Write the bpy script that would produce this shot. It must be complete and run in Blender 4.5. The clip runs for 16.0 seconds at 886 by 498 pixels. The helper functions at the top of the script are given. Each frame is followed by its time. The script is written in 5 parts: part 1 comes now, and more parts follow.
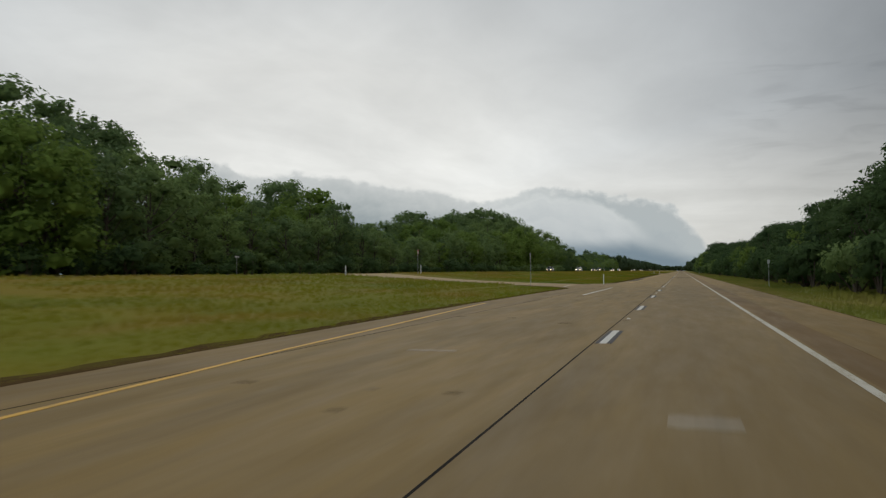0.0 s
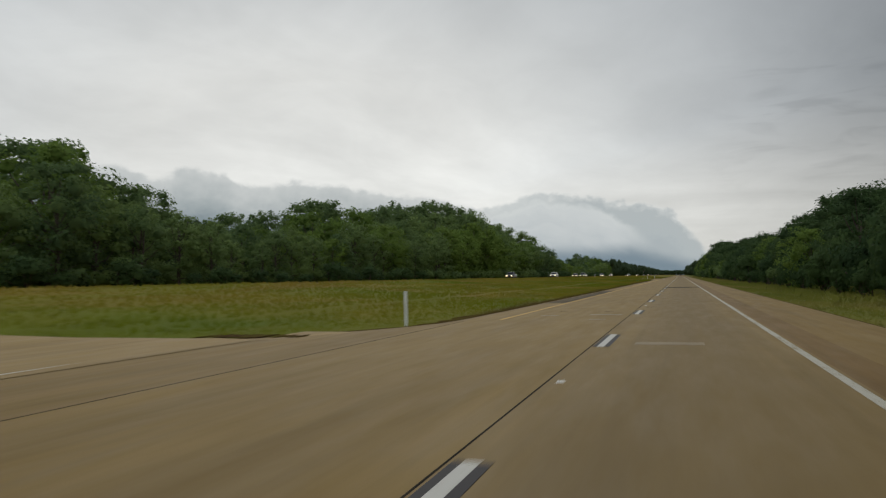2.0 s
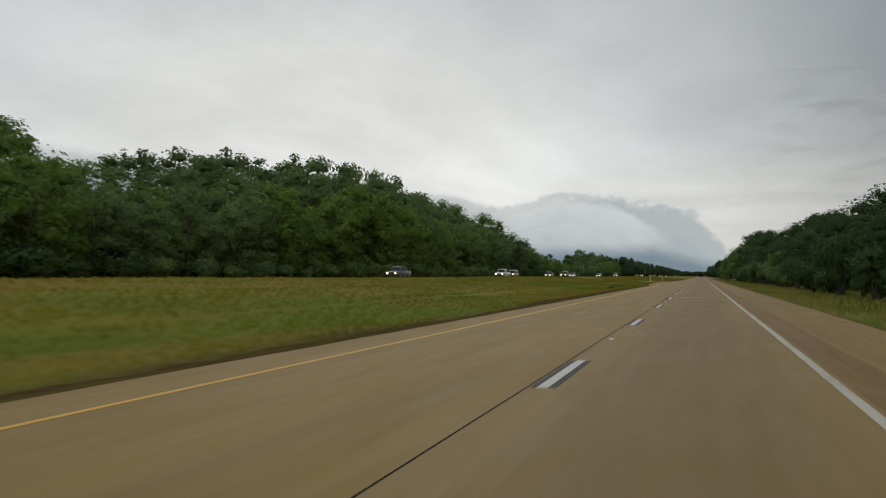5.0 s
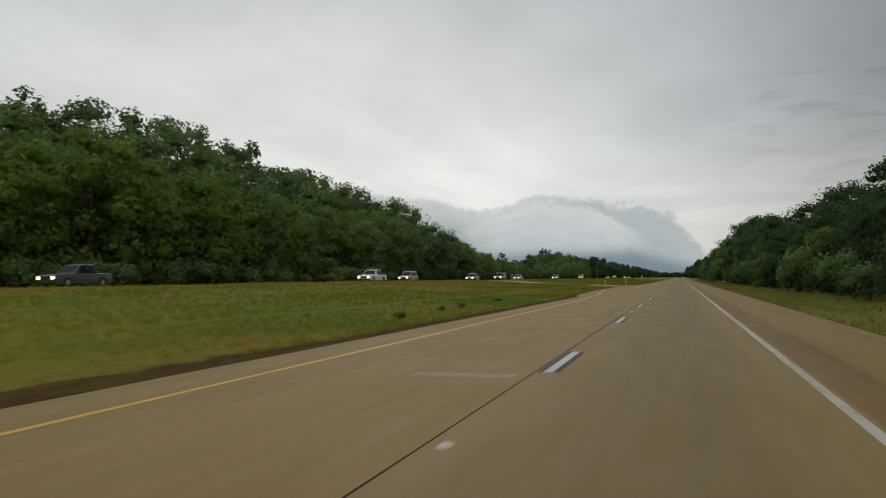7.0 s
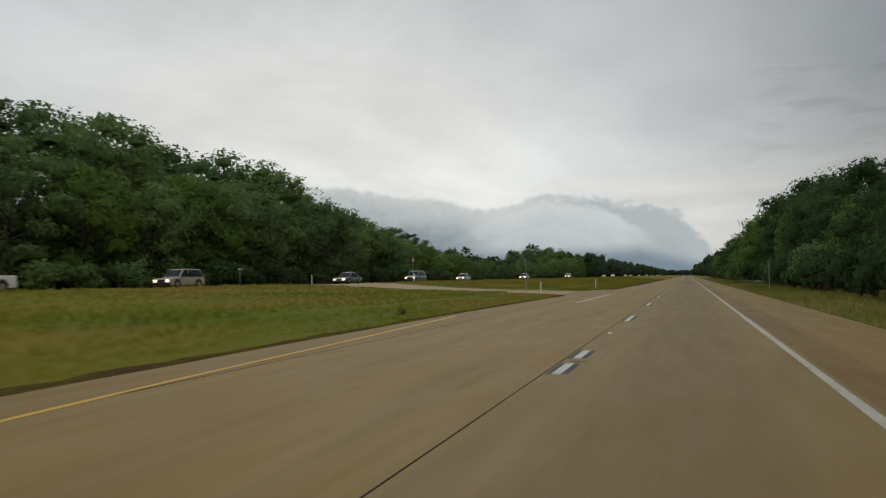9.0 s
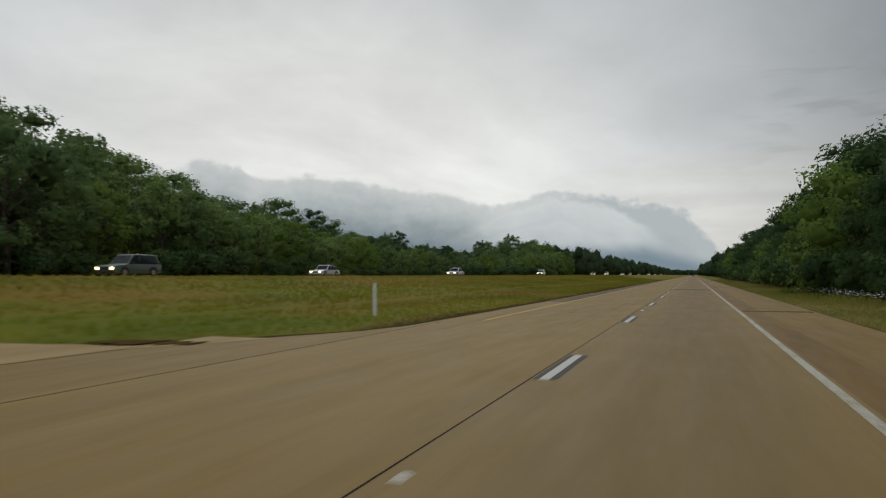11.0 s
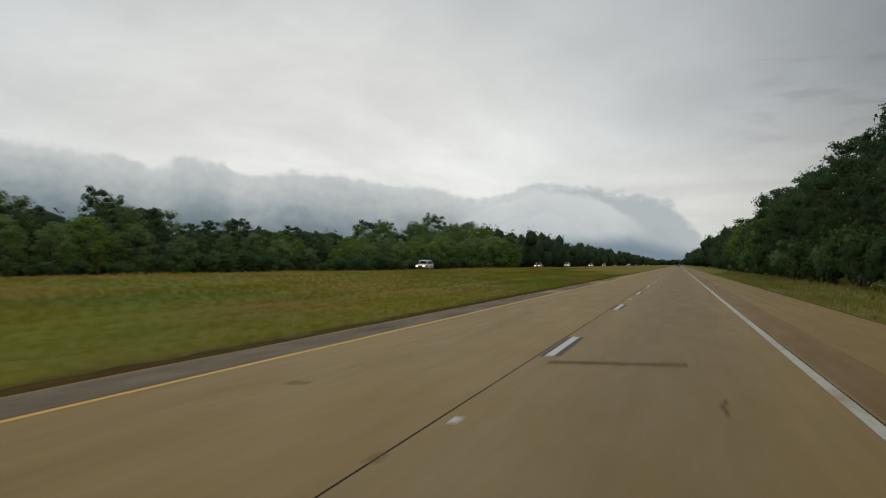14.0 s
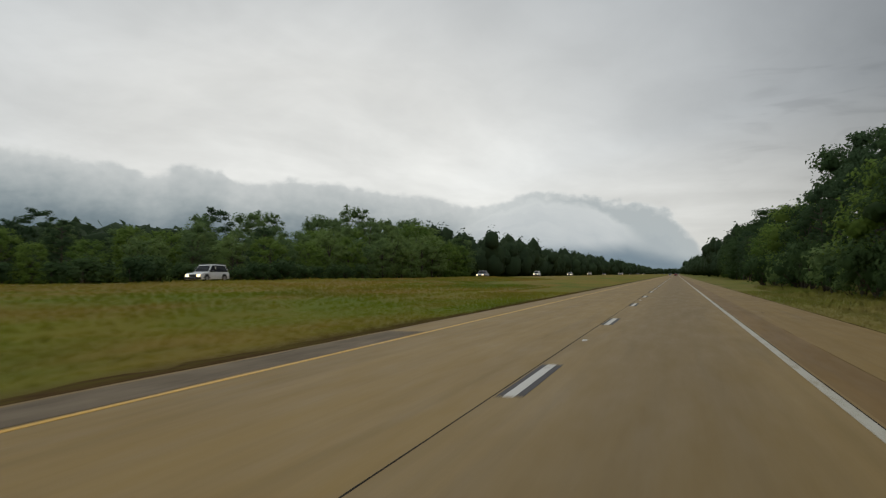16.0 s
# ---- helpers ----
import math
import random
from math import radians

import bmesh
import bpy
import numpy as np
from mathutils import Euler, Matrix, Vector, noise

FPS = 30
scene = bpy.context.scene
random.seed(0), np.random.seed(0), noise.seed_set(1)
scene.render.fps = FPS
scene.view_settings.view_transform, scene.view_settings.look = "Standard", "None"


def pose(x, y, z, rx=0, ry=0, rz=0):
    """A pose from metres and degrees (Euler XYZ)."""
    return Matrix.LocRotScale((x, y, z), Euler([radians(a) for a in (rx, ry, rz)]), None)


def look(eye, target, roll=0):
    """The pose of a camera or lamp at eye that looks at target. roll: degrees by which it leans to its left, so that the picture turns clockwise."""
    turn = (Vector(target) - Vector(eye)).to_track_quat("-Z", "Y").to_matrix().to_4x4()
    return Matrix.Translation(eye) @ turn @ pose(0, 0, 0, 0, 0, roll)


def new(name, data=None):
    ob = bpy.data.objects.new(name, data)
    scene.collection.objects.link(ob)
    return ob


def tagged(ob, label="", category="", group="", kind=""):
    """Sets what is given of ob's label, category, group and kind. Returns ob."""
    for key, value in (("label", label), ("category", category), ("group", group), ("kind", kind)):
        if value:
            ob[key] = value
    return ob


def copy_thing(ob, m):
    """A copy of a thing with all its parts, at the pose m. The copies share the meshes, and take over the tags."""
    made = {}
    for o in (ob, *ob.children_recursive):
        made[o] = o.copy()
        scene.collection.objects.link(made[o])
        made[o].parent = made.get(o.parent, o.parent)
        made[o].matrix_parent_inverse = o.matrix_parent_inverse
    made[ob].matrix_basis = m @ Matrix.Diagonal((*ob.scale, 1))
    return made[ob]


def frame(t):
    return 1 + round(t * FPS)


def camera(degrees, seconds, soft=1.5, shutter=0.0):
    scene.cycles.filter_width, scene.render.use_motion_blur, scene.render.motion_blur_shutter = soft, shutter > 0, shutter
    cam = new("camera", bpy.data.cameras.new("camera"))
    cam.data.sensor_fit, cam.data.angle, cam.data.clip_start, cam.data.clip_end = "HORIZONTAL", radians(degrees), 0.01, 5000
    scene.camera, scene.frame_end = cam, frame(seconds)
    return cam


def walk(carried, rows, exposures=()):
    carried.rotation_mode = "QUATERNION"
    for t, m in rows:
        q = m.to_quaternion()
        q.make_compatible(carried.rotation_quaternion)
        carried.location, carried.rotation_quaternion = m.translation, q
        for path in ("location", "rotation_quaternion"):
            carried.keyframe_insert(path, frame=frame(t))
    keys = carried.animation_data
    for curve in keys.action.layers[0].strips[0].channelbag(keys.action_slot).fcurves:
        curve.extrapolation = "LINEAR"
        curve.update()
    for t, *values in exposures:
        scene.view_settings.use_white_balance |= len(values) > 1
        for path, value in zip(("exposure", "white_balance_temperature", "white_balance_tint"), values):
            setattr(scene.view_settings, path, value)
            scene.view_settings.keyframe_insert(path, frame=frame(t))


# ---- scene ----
cam = camera(62.79, 16.0, soft=1.2, shutter=0.25)
walk(cam, [
    (0.0, pose(1.62, -14.01, 1.37, 91.82, 0.41, 18.15)),
    (0.5, pose(1.66, 1.25, 1.37, 91.84, 0.47, 18.30)),
    (1.0, pose(1.67, 16.36, 1.37, 91.69, 0.36, 18.18)),
    (1.5, pose(1.66, 31.64, 1.37, 92.11, 0.04, 18.32)),
    (2.0, pose(1.71, 46.55, 1.37, 92.38, 1.09, 18.10)),
    (2.5, pose(1.75, 61.46, 1.37, 92.16, 0.60, 18.80)),
    (3.0, pose(1.84, 76.71, 1.37, 92.36, 0.54, 19.71)),
    (3.5, pose(1.90, 92.10, 1.37, 92.23, 0.06, 19.36)),
    (4.0, pose(1.98, 106.91, 1.37, 92.29, 0.28, 19.58)),
    (4.2, pose(2.01, 113.06, 1.37, 92.19, 0.36, 19.92)),
    (6.3, pose(2.10, 176.45, 1.37, 92.27, -0.05, 18.73)),
    (6.5, pose(2.11, 182.45, 1.37, 92.29, 1.04, 18.57)),
    (7.0, pose(2.07, 196.60, 1.37, 92.47, 0.79, 18.09)),
    (7.5, pose(2.05, 211.65, 1.37, 91.92, 1.12, 18.35)),
    (8.0, pose(2.02, 227.13, 1.37, 91.84, 1.00, 18.23)),
    (8.5, pose(2.02, 242.37, 1.37, 92.16, 0.94, 18.57)),
    (9.0, pose(2.02, 257.53, 1.37, 92.48, 1.30, 18.63)),
    (9.2, pose(2.02, 263.80, 1.37, 92.04, 1.51, 17.88)),
    (11.3, pose(2.08, 329.27, 1.37, 92.05, -0.11, 19.02)),
    (11.5, pose(2.10, 335.73, 1.37, 91.92, 0.12, 18.43)),
    (12.0, pose(2.11, 351.68, 1.37, 91.84, 0.85, 18.87)),
    (12.5, pose(2.14, 367.51, 1.37, 91.50, 1.24, 18.81)),
    (13.0, pose(2.15, 383.42, 1.37, 91.28, 1.25, 18.66)),
    (13.5, pose(2.11, 399.25, 1.37, 91.91, 0.76, 18.57)),
    (14.0, pose(2.12, 415.55, 1.37, 91.55, 0.91, 18.00)),
    (14.5, pose(2.11, 431.38, 1.37, 92.07, 1.05, 17.00)),
    (15.0, pose(2.11, 447.55, 1.37, 91.71, 0.82, 18.52)),
    (15.5, pose(2.06, 463.61, 1.37, 91.93, 0.66, 17.79)),
    (16.0, pose(2.04, 479.53, 1.37, 92.23, 0.84, 17.79)),
])

# ---- world, sun ----
def socket(node, *names):
    for n in names:
        if n in node.inputs:
            return node.inputs[n]


class Graph:
    """Short hand for node trees."""

    def __init__(self, tree):
        self.t = tree

    def link(self, a, b):
        self.t.links.new(a, b)

    def put(self, sock, v):
        if isinstance(v, (int, float)):
            sock.default_value = v
        elif isinstance(v, tuple):
            sock.default_value = v if len(v) == len(sock.default_value) else (*v, 1)
        else:
            self.t.links.new(v, sock)

    def math(self, op, a, b=0.0, clamp=False):
        m = self.t.nodes.new("ShaderNodeMath")
        m.operation, m.use_clamp = op, clamp
        self.put(m.inputs[0], a)
        self.put(m.inputs[1], b)
        return m.outputs[0]

    def mix(self, f, a, b, kind="MIX"):
        m = self.t.nodes.new("ShaderNodeMix")
        m.data_type, m.blend_type = "RGBA", kind
        self.put(m.inputs[0], f)
        self.put(m.inputs[6], a)
        self.put(m.inputs[7], b)
        return m.outputs[2]

    def noise(self, vec, scale, detail=3.0, rough=0.55, warp=0.0):
        m = self.t.nodes.new("ShaderNodeTexNoise")
        self.put(m.inputs["Vector"], vec)
        m.inputs["Scale"].default_value = scale
        m.inputs["Detail"].default_value = detail
        m.inputs["Roughness"].default_value = rough
        m.inputs["Distortion"].default_value = warp
        return m.outputs[0]

    def ramp(self, f, *stops):
        m = self.t.nodes.new("ShaderNodeValToRGB")
        el = m.color_ramp.elements
        while len(el) < len(stops):
            el.new(0.5)
        for e, (p, c) in zip(el, stops):
            e.position = p
            e.color = (c, c, c, 1) if isinstance(c, (int, float)) else (*c, 1)
        self.put(m.inputs[0], f)
        return m.outputs[0]

    def span(self, v, a, b, c=0.0, d=1.0, smooth=False):
        m = self.t.nodes.new("ShaderNodeMapRange")
        m.interpolation_type = "SMOOTHSTEP" if smooth else "LINEAR"
        self.put(m.inputs[0], v)
        for i, q in enumerate((a, b, c, d)):
            m.inputs[i + 1].default_value = q
        return m.outputs[0]

    def xyz(self, x, y, z):
        m = self.t.nodes.new("ShaderNodeCombineXYZ")
        for i, q in enumerate((x, y, z)):
            self.put(m.inputs[i], q)
        return m.outputs[0]

    def scaled(self, vec, s):
        m = self.t.nodes.new("ShaderNodeVectorMath")
        m.operation = "MULTIPLY"
        self.put(m.inputs[0], vec)
        m.inputs[1].default_value = s
        return m.outputs[0]


SUN_UP, SUN_WAY = radians(48), radians(-25)
world = bpy.data.worlds.new("sky")
scene.world = world
world.use_nodes = True
g = Graph(world.node_tree)
back = world.node_tree.nodes["Background"]
tc = world.node_tree.nodes.new("ShaderNodeTexCoord")
sep = world.node_tree.nodes.new("ShaderNodeSeparateXYZ")
g.link(tc.outputs["Generated"], sep.inputs[0])
DEG = 57.2958
az = g.math("MULTIPLY", g.math("ARCTAN2", sep.outputs[0], sep.outputs[1]), DEG)
el = g.math("MULTIPLY", g.math("ARCSINE", sep.outputs[2]), DEG)
clear = world.node_tree.nodes.new("ShaderNodeTexSky")
clear.sky_type, clear.sun_disc = "NISHITA", False
clear.sun_elevation, clear.sun_rotation = SUN_UP, SUN_WAY
# the high overcast: a layer seen in perspective, streaked
lift = g.math("ADD", g.math("MAXIMUM", sep.outputs[2], 0.0), 0.2)
layer = g.xyz(g.math("DIVIDE", sep.outputs[0], lift), g.math("DIVIDE", sep.outputs[1], lift), 0.0)
streak = g.noise(g.scaled(layer, (0.9, 0.8, 1.0)), 1.0, 6, 0.55, 0.6)
patchy = g.noise(g.scaled(layer, (0.7, 0.8, 1.0)), 0.9, 5, 0.55, 0.8)
da, de = g.math("DIVIDE", g.math("ADD", az, 29.0), 26.5), g.math("DIVIDE", g.math("SUBTRACT", el, 10.3), 11.8)
glow = g.math("POWER", 2.718, g.math("MULTIPLY", -0.5, g.math("ADD", g.math("MULTIPLY", da, da), g.math("MULTIPLY", de, de))))
bright = g.math("ADD", 0.250, g.math("MULTIPLY", glow, 0.535))
bright = g.math("ADD", bright, g.span(el, 17.0, 65.0, 0.0, 0.34, smooth=True))
bright = g.math("ADD", bright, g.span(el, 14.0, 3.0, 0.0, 0.18, smooth=True))
bright = g.math("ADD", bright, g.span(g.math("ABSOLUTE", az), 65.0, 150.0, 0.0, 0.34, smooth=True))
bright = g.math("SUBTRACT", bright, g.math("MULTIPLY", g.span(az, -2.0, 22.0, 0.0, 0.11, smooth=True), g.span(g.math("ABSOLUTE", az), 90.0, 45.0)))
bright = g.math("ADD", bright, g.math("MULTIPLY", g.span(az, -12.0, -36.0, 0.0, 0.07, smooth=True), g.span(el, 11.0, 20.0, smooth=True)))
mottle = g.noise(g.scaled(layer, (1.2, 0.9, 1.0)), 2.6, 5, 0.6, 0.5)
bright = g.math("MULTIPLY", bright, g.span(mottle, 0.3, 0.7, 0.955, 1.045))
bright = g.math("MULTIPLY", bright, g.span(streak, 0.25, 0.75, 0.90, 1.09))
bright = g.math("MULTIPLY", bright, g.span(patchy, 0.3, 0.7, 0.86, 1.12))
warm = g.mix(g.math("MAXIMUM", g.span(glow, 0.1, 0.9), g.span(el, 17.0, 5.0, 0.0, 1.0, smooth=True)), (0.93, 1.0, 1.05), (1.0, 1.003, 0.965))
# thin dark wisps low on the right
wisp = g.noise(g.xyz(g.math("MULTIPLY", az, 0.16), g.math("MULTIPLY", el, 0.75), 7.0), 1.0, 3, 0.55, 0.8)
wisp = g.math("MULTIPLY", g.span(wisp, 0.48, 0.70, 0.0, 0.13, smooth=True), g.math("MULTIPLY", g.span(az, 0.0, 8.0, smooth=True), g.span(g.math("ABSOLUTE", g.math("SUBTRACT", el, 10.5)), 7.0, 2.0, smooth=True)))
bright = g.math("MULTIPLY", bright, g.math("SUBTRACT", 1.0, wisp))
high = g.mix(1.0, warm, g.xyz(bright, bright, bright), "MULTIPLY")
high = g.mix(0.06, high, g.mix(1.0, clear.outputs[0], (0.07, 0.07, 0.07), "MULTIPLY"))
# the shelf cloud low over the horizon: its upper edge by heading
def profile(table, v, a, b, top):
    """A smooth height by heading."""
    node = world.node_tree.nodes.new("ShaderNodeFloatCurve")
    pts = node.mapping.curves[0].points
    while len(pts) < len(table):
        pts.new(0.5, 0.5)
    for p, (q, e) in zip(pts, table):
        p.location = ((q - a) / (b - a), e / top)
    node.mapping.update()
    g.put(node.inputs["Value"], g.span(v, a, b))
    return g.math("MULTIPLY", node.outputs[0], top)


EDGE = ((-60, 9.6), (-50, 9.5), (-46.3, 9.4), (-44.5, 8.9), (-41, 8.5), (-39.7, 8.0), (-37.5, 8.7), (-35, 8.5), (-33.4, 7.7), (-28, 7.8), (-24.5, 7.2), (-18.9, 6.6), (-17, 6.2),
        (-15, 5.6), (-13.4, 5.95), (-10.2, 6.55), (-6.3, 6.4), (-4.3, 5.85), (-2.6, 5.6), (-0.9, 5.25), (0.2, 4.2), (1.5, 2.8), (2.3, 1.7), (4, 0.5), (12, 0.2))
INNER = ((-24, 3.2), (-20, 3.9), (-16, 4.7), (-13.4, 5.5), (-10.2, 6.1), (-7.3, 5.75), (-5, 4.9), (-3.5, 4.0), (-2.5, 3.4), (-1.5, 2.5), (0, 1.1), (3, 0.2), (12, 0.1))
edge = profile(EDGE, az, -60, 12, 10.0)
inner_edge = profile(INNER, az, -24, 12, 7.0)
face = g.xyz(az, g.math("MULTIPLY", el, 1.25), 0.0)
puff = g.noise(face, 0.42, 5, 0.5, 0.2)
bumps = g.noise(face, 1.1, 4, 0.5)
wisps = g.noise(g.scaled(face, (0.55, 1.0, 1.0)), 0.30, 4, 0.5, 0.9)
mound = g.span(az, -17.5, -13.0, smooth=True)
rough_edge = g.math("ADD", g.math("MULTIPLY", g.math("SUBTRACT", puff, 0.5), 1.15), g.math("MULTIPLY", g.math("SUBTRACT", bumps, 0.5), 0.75))
depth = g.math("ADD", g.math("SUBTRACT", edge, el), rough_edge)
fuzz = g.math("ADD", g.span(mound, 0.0, 1.0, 0.6, 0.45), g.span(az, -0.5, 2.0, 0.0, 0.7, smooth=True))
inside = g.math("MULTIPLY", g.span(g.math("DIVIDE", g.math("ADD", depth, 0.05), fuzz), 0.0, 1.0, smooth=True), g.span(az, 4.0, 1.2, 0.0, 1.0, smooth=True))
veil = g.math("ADD", g.math("MULTIPLY", g.math("SUBTRACT", wisps, 0.5), 0.36), g.math("MULTIPLY", g.math("SUBTRACT", bumps, 0.5), 0.10))
body = g.ramp(g.math("ADD", g.math("DIVIDE", depth, 5.4), veil),
              (0.0, (0.65, 0.67, 0.655)), (0.08, (0.56, 0.585, 0.58)), (0.26, (0.475, 0.507, 0.508)), (0.5, (0.35, 0.393, 0.404)), (0.8, (0.20, 0.250, 0.274)), (1.0, (0.14, 0.188, 0.215)))
# the lobed head at its end: a lumpy grey band arching over a paler inner roll, slate blue underneath
sunk = g.math("ADD", g.math("SUBTRACT", inner_edge, el), g.math("ADD", g.math("MULTIPLY", g.math("SUBTRACT", puff, 0.5), 1.6), g.math("MULTIPLY", g.math("SUBTRACT", bumps, 0.5), 0.8)))
rolls = g.noise(g.xyz(g.math("MULTIPLY", az, 0.16), g.math("MULTIPLY", sunk, 0.9), 3.0), 1.0, 4, 0.5, 0.4)
roll = g.math("MULTIPLY", g.span(sunk, -0.12, 0.6, 0.0, 0.95, smooth=True), g.span(az, -1.5, -4.8, 0.0, 1.0, smooth=True))
band = g.ramp(g.math("ADD", g.math("DIVIDE", depth, 3.0), g.math("MULTIPLY", g.math("SUBTRACT", bumps, 0.5), 0.55)),
              (0.0, (0.66, 0.68, 0.665)), (0.12, (0.53, 0.56, 0.558)), (0.3, (0.435, 0.474, 0.482)), (0.7, (0.43, 0.473, 0.483)), (1.0, (0.40, 0.445, 0.462)))
pale = g.ramp(g.math("ADD", g.math("DIVIDE", sunk, 3.6), g.math("MULTIPLY", g.math("SUBTRACT", rolls, 0.5), 1.3)),
              (0.0, (0.615, 0.645, 0.64)), (0.3, (0.57, 0.602, 0.605)), (0.7, (0.52, 0.556, 0.566)), (1.0, (0.45, 0.495, 0.515)))
lobe = g.mix(g.math("MAXIMUM", roll, g.span(az, -6.5, -13.0, 0.0, 0.7, smooth=True)), band, pale)
floor_at = g.span(az, -3.5, 1.2, 2.05, 0.7)
low_blue = g.span(g.math("ADD", g.math("SUBTRACT", el, floor_at), g.math("MULTIPLY", veil, 2.0)), 0.7, -0.75, 0.0, 1.0, smooth=True)
lobe = g.mix(g.math("MULTIPLY", low_blue, 0.92), lobe, (0.172, 0.235, 0.282))
shelf = g.mix(mound, body, lobe)
sky = g.mix(inside, high, shelf)
g.link(sky, back.inputs["Color"])
back.inputs["Strength"].default_value = 1.0

sun = new("sun", bpy.data.lights.new("sun", "SUN"))
sun.data.energy, sun.data.angle, sun.data.color = 0.5, radians(25), (1.0, 0.97, 0.92)
sun.matrix_world = look((0, 0, 100), (100 * math.cos(SUN_UP) * math.sin(radians(25)), -100 * math.cos(SUN_UP), 100 - 100 * math.sin(SUN_UP)))


# ---- materials ----
def material(name, rough=0.8, gloss=0.12):
    ma = bpy.data.materials.new(name)
    ma.use_nodes = True
    gr = Graph(ma.node_tree)
    bs = ma.node_tree.nodes["Principled BSDF"]
    bs.inputs["Roughness"].default_value = rough
    socket(bs, "Specular IOR Level").default_value = gloss
    pos = ma.node_tree.nodes.new("ShaderNodeNewGeometry").outputs["Position"]
    return ma, gr, bs, pos


def relief(gr, bs, height, strength=0.3, dist=0.01):
    b = gr.t.nodes.new("ShaderNodeBump")
    b.inputs["Strength"].default_value, b.inputs["Distance"].default_value = strength, dist
    gr.put(b.inputs["Height"], height)
    gr.link(b.outputs[0], bs.inputs["Normal"])


def concrete(name, a, b, streaks=0.5, tracks=None):
    ma, gr, bs, pos = material(name, 0.8, 0.22)
    big = gr.noise(gr.scaled(pos, (0.9, 0.12, 1)), 1.0, 5, 0.6)
    along = gr.noise(gr.scaled(pos, (4.5, 0.05, 1)), 1.0, 4, 0.6)
    grain = gr.noise(gr.scaled(pos, (1.0, 0.3, 1)), 45.0, 4, 0.7)
    spots = gr.noise(gr.scaled(pos, (1.0, 0.16, 1)), 2.3, 5, 0.65)
    col = gr.mix(gr.span(big, 0.3, 0.7), a, b)
    col = gr.mix(gr.math("MULTIPLY", gr.span(along, 0.42, 0.75, 0, 1), streaks), col, tuple(0.72 * q for q in a))
    col = gr.mix(gr.span(grain, 0.35, 0.7, 0.0, 0.28), col, tuple(0.6 * q for q in b))
    col = gr.mix(gr.span(spots, 0.66, 0.8, 0.0, 0.35), col, (0.07, 0.055, 0.045))
    smear = gr.noise(gr.scaled(pos, (1.1, 0.07, 1)), 1.0, 4, 0.6, 0.6)
    col = gr.mix(gr.span(smear, 0.5, 0.72, 0.0, 0.4), col, tuple(0.6 * q for q in a))
    s = gr.t.nodes.new("ShaderNodeSeparateXYZ")
    gr.link(pos, s.inputs[0])
    # the older, dirtier stretch before the first crossing
    grime = gr.noise(gr.scaled(pos, (0.8, 0.11, 1)), 1.0, 5, 0.65, 0.5)
    old = gr.math("MULTIPLY", gr.span(s.outputs[1], 66.0, 42.0, 0, 1, True), gr.span(grime, 0.34, 0.62, 0.15, 0.75))
    col = gr.mix(old, col, tuple(0.56 * q for q in a))
    if tracks:
        mid, half = tracks
        d = gr.math("ABSOLUTE", gr.math("SUBTRACT", s.outputs[0], mid))
        worn = gr.math("MULTIPLY", gr.span(d, half, half * 0.35, 0, 1, True), gr.span(big, 0.2, 0.8, 0.25, 0.75))
        col = gr.mix(worn, col, tuple(0.72 * q for q in a))
    gr.put(bs.inputs["Base Color"], col)
    gr.put(bs.inputs["Roughness"], gr.span(spots, 0.3, 0.7, 0.60, 0.78))
    relief(gr, bs, grain, 0.15, 0.003)
    return ma


M_LEFT = concrete("concrete_left_lane", (0.217, 0.138, 0.038), (0.263, 0.170, 0.049), 0.3)
M_RIGHT = concrete("concrete_right_lane", (0.211, 0.139, 0.048), (0.251, 0.167, 0.058), 0.35, (1.95, 1.5))
M_SHOULDER = concrete("concrete_shoulder", (0.208, 0.130, 0.037), (0.250, 0.160, 0.047), 0.5)
M_CROSS = concrete("concrete_crossover", (0.285, 0.190, 0.070), (0.340, 0.230, 0.090), 0.3)
M_PALE = concrete("pale_repair_concrete", (0.265, 0.205, 0.125), (0.305, 0.24, 0.152), 0.25)
M_BROWN = concrete("dirty_concrete_strip", (0.170, 0.097, 0.027), (0.205, 0.120, 0.034), 0.5)


def asphalt(name, c):
    ma, gr, bs, pos = material(name, 0.85, 0.02)
    grain = gr.noise(pos, 60.0, 4, 0.7)
    big = gr.noise(gr.scaled(pos, (1.6, 0.4, 1)), 1.0, 5, 0.65)
    col = gr.mix(gr.span(big, 0.3, 0.7), tuple(0.7 * q for q in c), tuple(1.5 * q for q in c))
    col = gr.mix(gr.span(grain, 0.4, 0.75, 0, 0.4), col, tuple(min(w, 2.2 * q) for q, w in zip(c, (0.16, 0.14, 0.12))))
    dust = gr.noise(gr.scaled(pos, (0.6, 2.6, 1)), 1.1, 5, 0.7)
    col = gr.mix(gr.span(dust, 0.46, 0.72, 0, 0.55), col, tuple(0.5 * q + 0.5 * w for q, w in zip(c, (0.15, 0.115, 0.07))))
    gr.put(bs.inputs["Base Color"], col)
    relief(gr, bs, grain, 0.5, 0.006)
    return ma


M_ASPHALT = asphalt("patch_asphalt", (0.036, 0.031, 0.027))
M_TAR = asphalt("fresh_patch_asphalt", (0.022, 0.021, 0.020))
M_OLDASPHALT = asphalt("shoulder_asphalt", (0.112, 0.090, 0.060))
M_PALEASPHALT = asphalt("worn_shoulder_asphalt", (0.150, 0.118, 0.080))
M_GREY = asphalt("bleached_asphalt", (0.215, 0.195, 0.165))
M_SEAL = asphalt("joint_seal", (0.012, 0.011, 0.010))
M_STAIN = asphalt("old_stain", (0.100, 0.070, 0.036))


